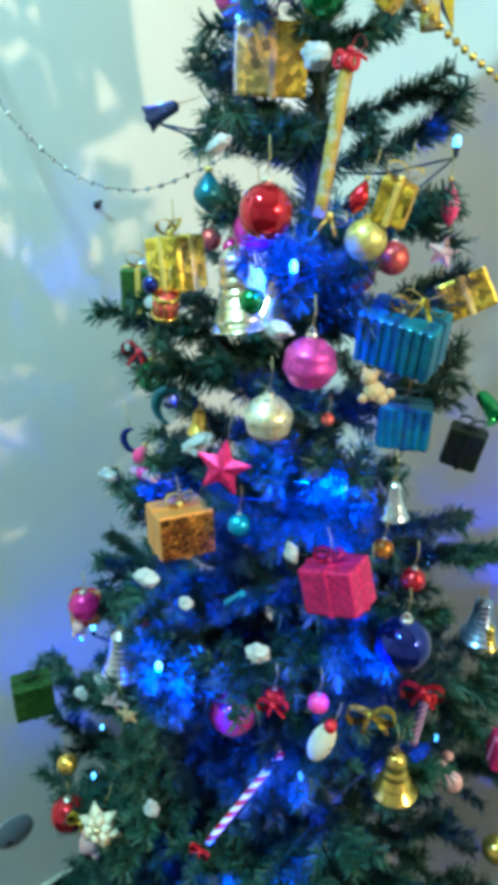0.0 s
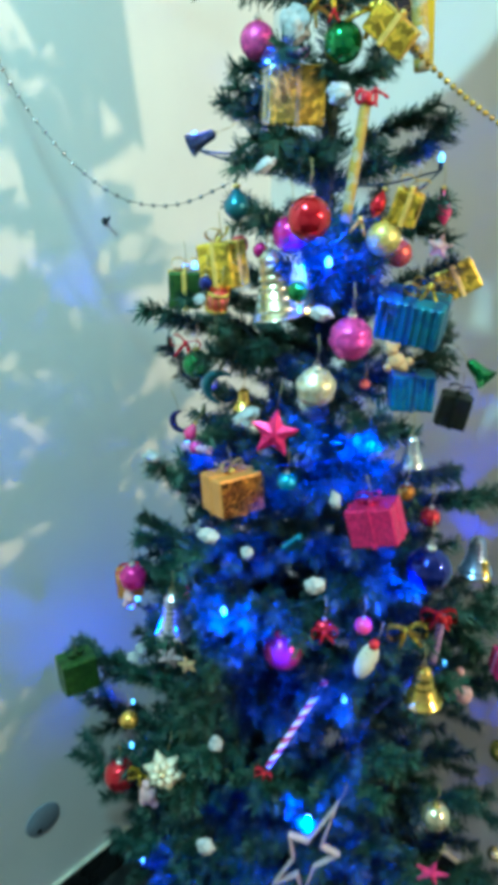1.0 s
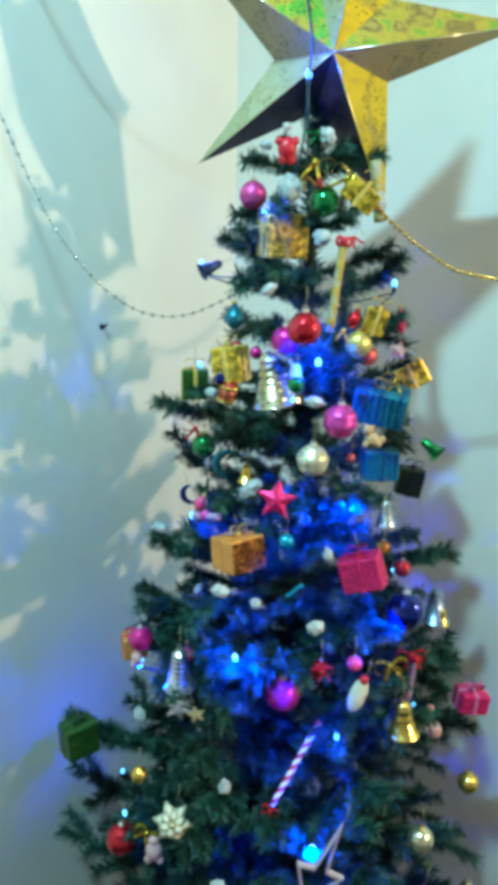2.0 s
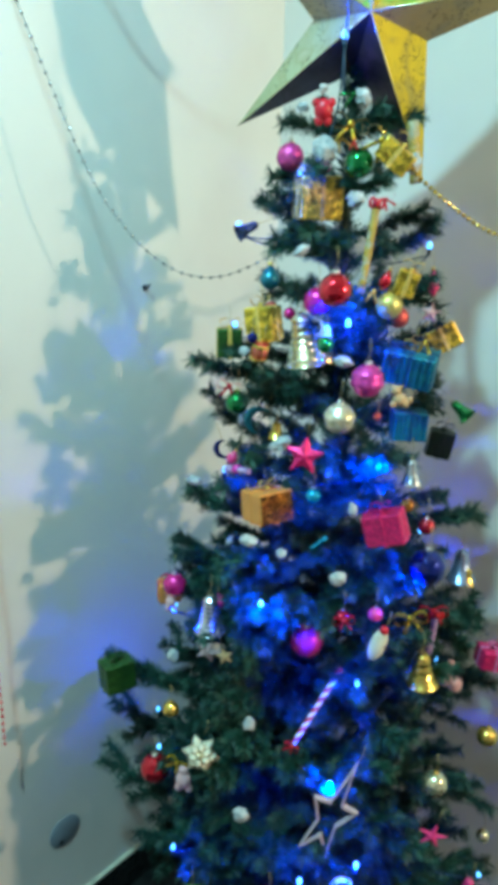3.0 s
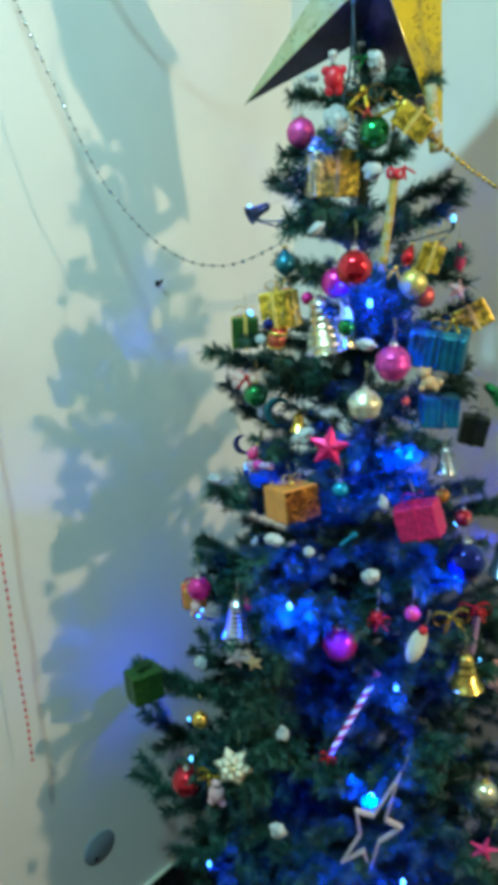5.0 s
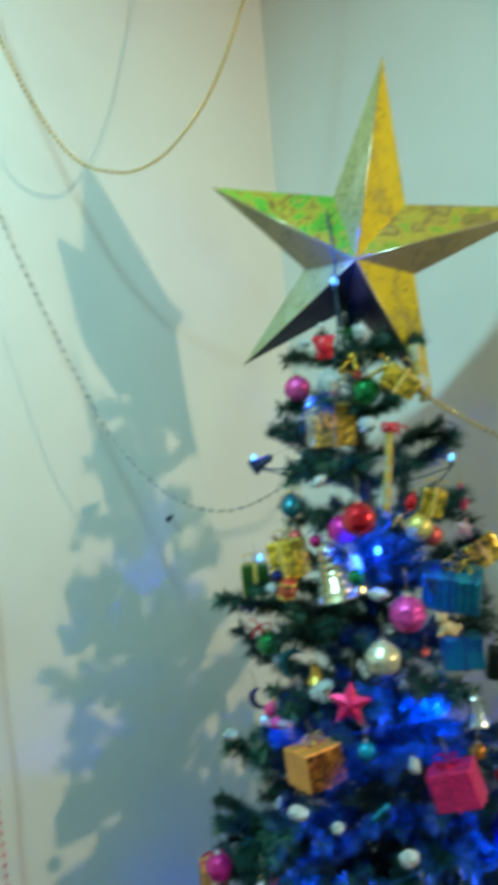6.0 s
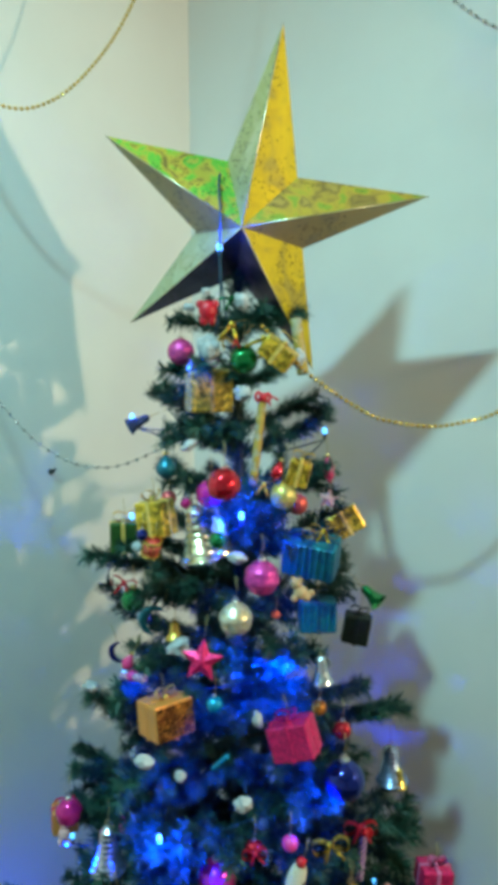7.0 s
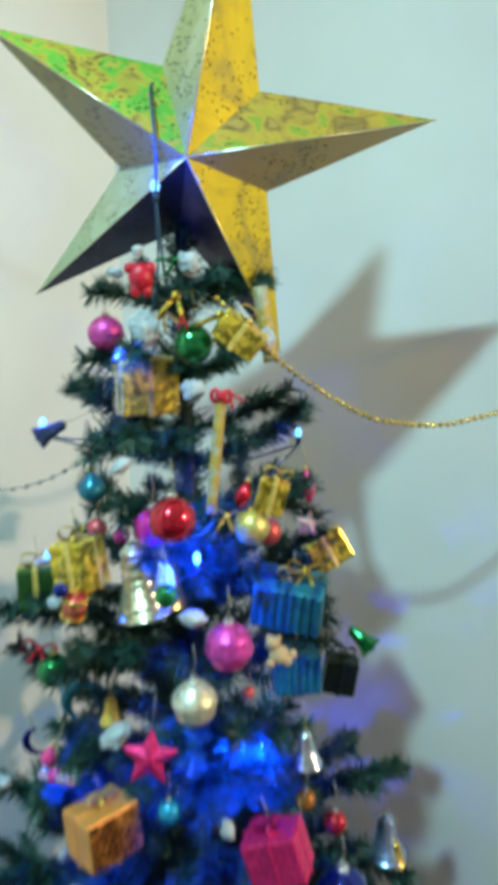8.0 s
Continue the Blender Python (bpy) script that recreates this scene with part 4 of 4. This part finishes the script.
# ---- ornaments of the top ----
lumps("doll_ornament", (0.458, -0.462, 1.834), (((0, 0, -0.004), 0.0135, 1.15), ((0.011, -0.002, 0.005), 0.0062, 1.0), ((-0.011, -0.002, 0.005), 0.0062, 1.0), ((0.006, 0, -0.018), 0.0065, 1.2), ((-0.006, 0, -0.018), 0.0065, 1.2)),
      M_RIBRED, "small plain red felt doll shape on a branch", "doll ornament")
cotton((0.462, -0.470, 1.857), 0.010, 0.009, 3)
cotton((0.420, -0.462, 1.837), 0.014, 0.010, 4)
cotton((0.476, -0.480, 1.773), 0.026, 0.028, 5)
cotton((0.530, -0.470, 1.838), 0.016, 0.020, 6)
bow((0.512, -0.468, 1.806), 0.052, M_GOLDFOIL, "crumpled gold foil bow near the tree top", 15)
bow((0.520, -0.478, 1.842), 0.034, M_GREEN, "shiny green ribbon curl under the star", 60)
gift((0.566, -0.430, 1.764), (0.050, 0.040, 0.030), M_GOLDFOIL, M_RIBGOLD, "small gold foil box tied with gold ribbon", tilt=12, roll=38)
cane((0.560, -0.375, 1.815), (0.572, -0.372, 1.730), 0.009, M_STRIPE_G, "cream and gold twisted candle stick")
cotton((0.573, -0.385, 1.757), 0.014, 0.022, 7)
bauble((0.386, -0.446, 1.770), 0.021, M_PURPLEGL, "pink and purple glittered bauble by the wall")
bauble((0.518, -0.450, 1.755), 0.021, M_GREEN, "shiny green bauble near the tree top")
bow((0.548, -0.440, 1.785), 0.050, M_GOLDFOIL, "crumpled gold foil bow by the bead garland", 40)
bow((0.492, -0.466, 1.790), 0.034, M_RIBGOLD, "small gold ribbon bow under the star", -30)
bow((0.520, -0.470, 1.782), 0.020, M_RIBRED, "tiny red ribbon bow")
# the basket-like gold box
gift((0.442, -0.444, 1.709), (0.066, 0.052, 0.062), M_GOLDFOIL, M_RIBGOLD, "gold embossed foil gift box with green sheen", turn=FACE + 22, tilt=6, bow=M_RIBPINK)
cotton((0.520, -0.455, 1.706), 0.019, 0.018, 8)
cane((0.567, -0.467, 1.702), (0.558, -0.480, 1.574), 0.0062, M_STRIPE_G, "long gold and cream striped candy stick", bow=M_RIBRED)
bow((0.582, -0.475, 1.704), 0.026, M_RIBRED, "red satin ribbon bow on a stick", -35)
bell((0.366, -0.520, 1.661), 0.013, 0.034, M_NAVYMETAL, "dark blue metal bell tipped over at a branch end", tilt=-25, roll=62)
cotton((0.484, -0.535, 1.632), 0.020, 0.010, 9)
drop((0.366, -0.464, 1.584), 0.019, 0.046, M_TEAL, "satin teal pear shaped ornament on a dark thread")
bauble((0.540, -0.524, 1.579), 0.0235, M_RED, "large shiny red mirror bauble")
bauble((0.486, -0.492, 1.556), 0.0215, M_MAGBALL, "dark magenta bauble half hidden behind red one")
bow((0.577, -0.480, 1.578), 0.030, M_RIBGOLD, "gold ribbon bow below a striped stick", 10)
bauble((0.577, -0.432, 1.554), 0.0195, M_GOLDGL, "pale gold glittered bauble", M_GOLDCAP)
drop((0.572, -0.440, 1.592), 0.010, 0.034, M_RED, "red glossy pepper shaped ornament", roll=20)
gift((0.596, -0.420, 1.588), (0.030, 0.024, 0.036), M_GOLDFOIL, M_RIBGOLD, "small gold foil gift box", tilt=10, roll=15)
drop((0.602, -0.345, 1.586), 0.010, 0.044, M_PINKPL, "hot pink narrow drop ornament", roll=-6)
puffy_star((0.604, -0.348, 1.540), 0.018, M_PALEPINK, "pale pink star under a drop ornament", 10)
bauble((0.560, -0.370, 1.530), 0.0165, M_REDGL, "small red glitter bauble on a branch")
bauble((0.500, -0.360, 1.505), 0.023, M_DEEPRED, "dark red bauble deep among the branches")

bauble((0.372, -0.465, 1.533), 0.012, M_REDGL, "small red glitter bauble behind a gold box")
bauble((0.412, -0.465, 1.529), 0.010, M_MAGBALL, "tiny dark pink bauble behind a gold box")

# ---- the middle ----
gift((0.425, -0.545, 1.520), (0.046, 0.040, 0.052), M_GOLDFOIL, M_RIBGOLD, "gold foil gift box with a blue glint", turn=FACE - 20, roll=-8)
bauble((0.432, -0.580, 1.503), 0.0085, M_BLUE, "tiny dark blue bauble before a gold box", string=0.02)
drum((0.436, -0.566, 1.482), 0.0125, 0.022)
gift((0.352, -0.545, 1.482), (0.040, 0.034, 0.046), M_GREENFOIL, M_RIBGOLD, "dark green foil gift box at a branch end", turn=FACE + 12)
cotton((0.398, -0.560, 1.476), 0.014, 0.011, 10)
bell((0.466, -0.497, 1.498), 0.033, 0.080, M_PALEGOLD, "large ribbed silver and gold bell", ribs=7, roll=-9)
bell((0.495, -0.470, 1.497), 0.022, 0.062, M_GOLD, "gold bell hanging behind a ribbed bell", ribs=0, roll=14, clapper=M_GOLD)
cotton((0.525, -0.520, 1.512), 0.013, 0.026, 11)
bauble((0.534, -0.532, 1.500), 0.012, M_GREEN, "small dark green bauble")
cotton((0.560, -0.522, 1.477), 0.021, 0.011, 13)
bauble((0.600, -0.516, 1.454), 0.0235, M_PINKGL, "bright pink glittered bauble with petal relief", ribs=9)
gift((0.600, -0.390, 1.460), (0.078, 0.050, 0.054), M_BLUEFOIL, M_RIBBLUE, "large teal blue foil gift box with gold bow", turn=FACE - 14, tilt=14, roll=8, bow=M_RIBGOLD, pleats=8)
gift((0.603, -0.295, 1.492), (0.052, 0.034, 0.040), M_GOLDFOIL, M_RIBGOLD, "gold embossed foil gift box beside blue box", turn=FACE + 8, tilt=-12, roll=-28)
bow((0.622, -0.390, 1.500), 0.044, M_GOLDFOIL, "gold foil bow on a blue box", 8)
lumps("teddy_ornament", (0.614, -0.440, 1.416), (((0, 0, 0), 0.011, 0.9), ((-0.009, 0, 0.011), 0.008, 1.0), ((-0.015, 0, 0.017), 0.003, 1.0), ((-0.004, 0, 0.018), 0.003, 1.0), ((0.009, -0.003, -0.004), 0.006, 1.0), ((-0.008, -0.004, -0.009), 0.005, 1.0), ((0.014, 0, 0.003), 0.005, 1.0)),
      M_BEAR, "small plain tan plush toy on a branch", "toy ornament", roll=12)
gift((0.585, -0.350, 1.352), (0.056, 0.044, 0.048), M_BLUEFOIL, M_RIBBLUE, "blue foil gift box lit by blue light", turn=FACE + 6, pleats=6)
gift((0.590, -0.230, 1.293), (0.044, 0.036, 0.048), M_DARKFOIL, M_DARKFOIL, "black-green gift box hanging under a branch", turn=FACE - 4, roll=10)
bell((0.640, -0.275, 1.375), 0.016, 0.036, M_GREEN, "shiny green bell at a branch end", tilt=-30, roll=-50)
bauble((0.376, -0.550, 1.386), 0.019, M_GREEN, "shiny green bauble with a red bow", M_GOLDCAP)
bow((0.366, -0.558, 1.415), 0.040, M_RIBRED, "red ribbon bow above a green bauble", 14)
bauble((0.372, -0.525, 1.352), 0.0125, M_SILVBLUE, "small silver-blue bauble on a thread", string=0.06)
crescent((0.436, -0.560, 1.368), 0.020, M_TEAL, "dark blue crescent moon ornament", 20)
bell((0.450, -0.535, 1.352), 0.014, 0.026, M_GOLD, "small gold bell ornament")
bauble((0.571, -0.538, 1.396), 0.0225, M_PEARL, "silver and gold glittered bauble", ribs=7)
bauble((0.612, -0.500, 1.400), 0.006, M_REDGL, "tiny red bead bauble", string=0.015)
puffy_star((0.524, -0.557, 1.330), 0.034, M_MAGENTA, "pink glittered five-pointed star", 6, tilt=-8)
cotton((0.474, -0.555, 1.338), 0.030, 0.014, 15, 1)
drop((0.395, -0.580, 1.302), 0.010, 0.030, M_PINKPL, "small magenta drop ornament", roll=25)
bauble((0.410, -0.585, 1.286), 0.009, M_PINKGL, "tiny pink glitter bauble", string=0.018)
crescent((0.372, -0.575, 1.310), 0.014, M_BLUE, "small dark blue crescent ornament", -20)
cane((0.455, -0.600, 1.300), (0.405, -0.600, 1.290), 0.0055, M_STRIPE_P, "pink and white twisted stick lying across a branch")
cotton((0.302, -0.578, 1.236), 0.019, 0.012, 16)
bell((0.631, -0.410, 1.295), 0.016, 0.040, M_SILVER, "small plain silver bell with a hook", roll=-4)
bauble((0.534, -0.542, 1.262), 0.0125, M_CYAN, "small bright cyan bauble")
gift((0.466, -0.573, 1.237), (0.062, 0.056, 0.050), M_ORANGEFOIL, M_ORANGEFOIL, "copper orange foil gift box with glittering front", turn=FACE + 41, tilt=-8, side=M_COPPERHOLO, bow=M_RIBGOLD)
cotton((0.595, -0.520, 1.250), 0.011, 0.019, 17)
gift((0.643, -0.500, 1.231), (0.058, 0.044, 0.048), M_MAGENTA, M_MAGENTA, "bright magenta foil gift box with matching bow", turn=FACE - 16, tilt=-3, roll=-18)
bauble((0.640, -0.430, 1.245), 0.011, M_COPPERHOLO, "small copper glitter bauble", string=0.02)
bauble((0.662, -0.400, 1.205), 0.0135, M_DEEPRED, "small dark crimson bauble")
bauble((0.642, -0.450, 1.215), 0.010, M_BLUE, "small blue bauble among branches")
cane((0.600, -0.592, 1.232), (0.578, -0.596, 1.208), 0.0035, M_CYAN, "short shiny cyan stick ornament")
cotton((0.340, -0.515, 1.108), 0.021, 0.016, 18)
cotton((0.525, -0.605, 1.182), 0.012, 0.013, 19)
cotton((0.611, -0.575, 1.160), 0.019, 0.016, 20)
cotton((0.470, -0.620, 1.190), 0.022, 0.014, 31)

# ---- the lower half ----
bauble((0.303, -0.628, 1.050), 0.0205, M_MAGBALL, "glossy magenta bauble before the wall", ribs=7)
gift((0.270, -0.612, 1.018), (0.040, 0.034, 0.038), M_ORANGEFOIL, M_RIBRED, "orange and red foil gift box", turn=FACE + 24)
lumps("doll_ornament", (0.306, -0.640, 1.020), (((0, 0, 0), 0.009, 1.3), ((0, 0, 0.014), 0.006, 1.0), ((0.006, 0, -0.013), 0.005, 1.2), ((-0.006, 0, -0.013), 0.005, 1.2)), M_PALEPINK, "tiny plain pale doll shape on a branch", "doll ornament")
bell((0.380, -0.614, 1.019), 0.027, 0.066, M_SILVER, "ribbed silver bell before the wall", ribs=8)
drop((0.352, -0.560, 1.010), 0.009, 0.040, M_PINKPL, "thin magenta drop ornament", roll=-10)
bauble((0.690, -0.442, 1.158), 0.0285, M_BLUE, "large dark blue mirror bauble")
bell((0.660, -0.230, 1.072), 0.026, 0.060, M_SILVBLUE, "ribbed silver-blue bell beside a bauble", ribs=8, roll=-3)
bell((0.676, -0.234, 1.054), 0.014, 0.030, M_GOLD, "small ribbed gold bell beside silver one", ribs=4)
gift((0.192, -0.680, 0.832), (0.058, 0.048, 0.056), M_GREENFOIL, M_GREENFOIL, "dark green foil gift box at a branch end", turn=FACE + 42, tilt=-6)
cotton((0.322, -0.652, 0.920), 0.014, 0.018, 21)
puffy_star((0.400, -0.640, 0.962), 0.026, M_LILAC, "pale copper star ornament", 20, tilt=10)
puffy_star((0.440, -0.640, 0.972), 0.018, M_BEAR, "small tan star ornament", -15)
bauble((0.545, -0.554, 1.010), 0.0270, M_MAGBALL, "glossy magenta bauble under blue light")
bauble((0.606, -0.544, 1.076), 0.0125, M_RED, "small bright red bauble")
bow((0.612, -0.550, 1.078), 0.034, M_RIBRED, "red ribbon bow with a dark thread", -12)
bauble((0.650, -0.520, 1.090), 0.011, M_PINKPL, "small glossy pink bauble")
medal((0.658, -0.518, 1.038), 0.026, 0.060, "cream oval ornament with dark specks and red tip", 16)
bow((0.690, -0.480, 1.085), 0.050, M_GOLDFOIL, "curled gold foil ribbon bow", -14)
cane((0.692, -0.385, 1.055), (0.690, -0.395, 0.978), 0.0058, M_STRIPE_P, "pink and blue striped candy cane with red bow", bow=M_RIBRED)
bow((0.677, -0.370, 1.043), 0.050, M_RIBRED, "large red satin bow on a candy cane", -6)
bell((0.697, -0.430, 0.968), 0.026, 0.056, M_GOLD, "gold bell with a silver-blue sheen", ribs=4, roll=-4)
bell((0.684, -0.422, 0.962), 0.018, 0.044, M_SILVBLUE, "silver-blue bell behind a gold one", roll=10)
lumps("shell_ornament", (0.706, -0.328, 0.893), (((-0.008, 0, 0.004), 0.012, 1.5), ((0.009, 0, -0.008), 0.013, 1.2), ((-0.002, 0, 0.034), 0.007, 1.0)), M_PALEPINK, "pale pink heart shaped plastic ornament", "heart ornament")
gift((0.752, -0.262, 0.930), (0.050, 0.040, 0.036), M_MAGENTA, M_RIBPINK, "dark magenta foil gift box", turn=FACE + 10, roll=6)
cane((0.603, -0.528, 0.974), (0.579, -0.618, 0.866), 0.0043, M_STRIPE, "red and white striped candy cane", bow=None)
bow((0.577, -0.624, 0.862), 0.026, M_RIBRED, "red ribbon bow at a candy cane's end", 30)
bauble((0.370, -0.700, 0.862), 0.0135, M_GOLD, "small gold bauble on a branch", M_GOLDCAP)
cotton((0.508, -0.650, 0.880), 0.015, 0.021, 22)
bauble((0.305, -0.684, 0.682), 0.0280, M_RED, "shiny red bauble low near the wall")
snowflower((0.434, -0.690, 0.797), 0.034, M_CREAM, "cream white snowflake flower ornament")
bow((0.375, -0.690, 0.745), 0.042, M_GOLDFOIL, "crumpled gold foil bow under a snowflake", 35)
lumps("toy_ornament", (0.390, -0.690, 0.715), (((0, 0, 0), 0.014, 1.3), ((0, 0, 0.020), 0.009, 1.0), ((0.009, 0, -0.018), 0.007, 1.2), ((-0.009, 0, -0.018), 0.007, 1.2)), M_PALEPINK, "small plain pale plush toy shape", "toy ornament")
outline_star((0.664, -0.632, 0.782), 0.095, "large open star outline of pinkish wood", 18, FACE)
cotton((0.541, -0.703, 0.754), 0.018, 0.021, 23)
bauble((0.464, -0.740, 0.540), 0.0225, M_LIME, "glossy lime green bauble low on the tree")
bauble((0.607, -0.705, 0.609), 0.0310, M_RED, "large dark red bauble low on the tree")
cane((0.690, -0.640, 0.672), (0.710, -0.645, 0.590), 0.0055, M_STRIPE_D, "dark and white striped candy cane hooked on a branch", hook=0.012)
bauble((0.760, -0.470, 0.798), 0.0195, M_PALEGOLD, "pale gold bauble low on the tree", M_GOLDCAP)
puffy_star((0.772, -0.482, 0.704), 0.030, M_PINKPL, "bright pink starfish ornament", 12, depth=0.16, inner=0.32)
bell((0.808, -0.376, 0.522), 0.017, 0.046, M_PINKPL, "bright pink cone shaped bell", roll=8)
bauble((0.768, -0.272, 0.770), 0.0185, M_GOLD, "gold bauble low on the tree", M_GOLDCAP)
bauble((0.786, -0.261, 0.536), 0.0125, M_PALEGOLD, "small pale gold bauble", M_GOLDCAP)
cotton((0.266, -0.599, 0.872), 0.013, 0.018, 24)

# ---- floor tiles, 40 cm square with fine joints ----
TILE = 0.395
nx, ny = int(ROOM_X / TILE) + 1, int(-ROOM_Y / TILE) + 1
made = {}
for i in range(nx):
    for j in range(ny):
        x0, x1 = i * TILE + 0.0015, min((i + 1) * TILE - 0.0015, ROOM_X)
        y1, y0 = -0.19 - (j - 1) * TILE - 0.0015, -0.19 - j * TILE + 0.0015
        y1, y0 = min(y1, -0.0005), max(y0, ROOM_Y)
        if x1 - x0 < 0.01 or y1 - y0 < 0.01:
            continue
        key = (round(x1 - x0, 3), round(y1 - y0, 3))
        if key not in made:
            bm = block(key[0], key[1], 0.010, 0.0012, None, 1)
            me = bpy.data.meshes.new("tile")
            bm.to_mesh(me)
            bm.free()
            me.materials.append(M_TILE)
            made[key] = me
        ob = new("tile", made[key])
        ob.parent = floor
        ob.matrix_basis = Matrix.Translation(((x0 + x1) / 2, (y0 + y1) / 2, -0.005))
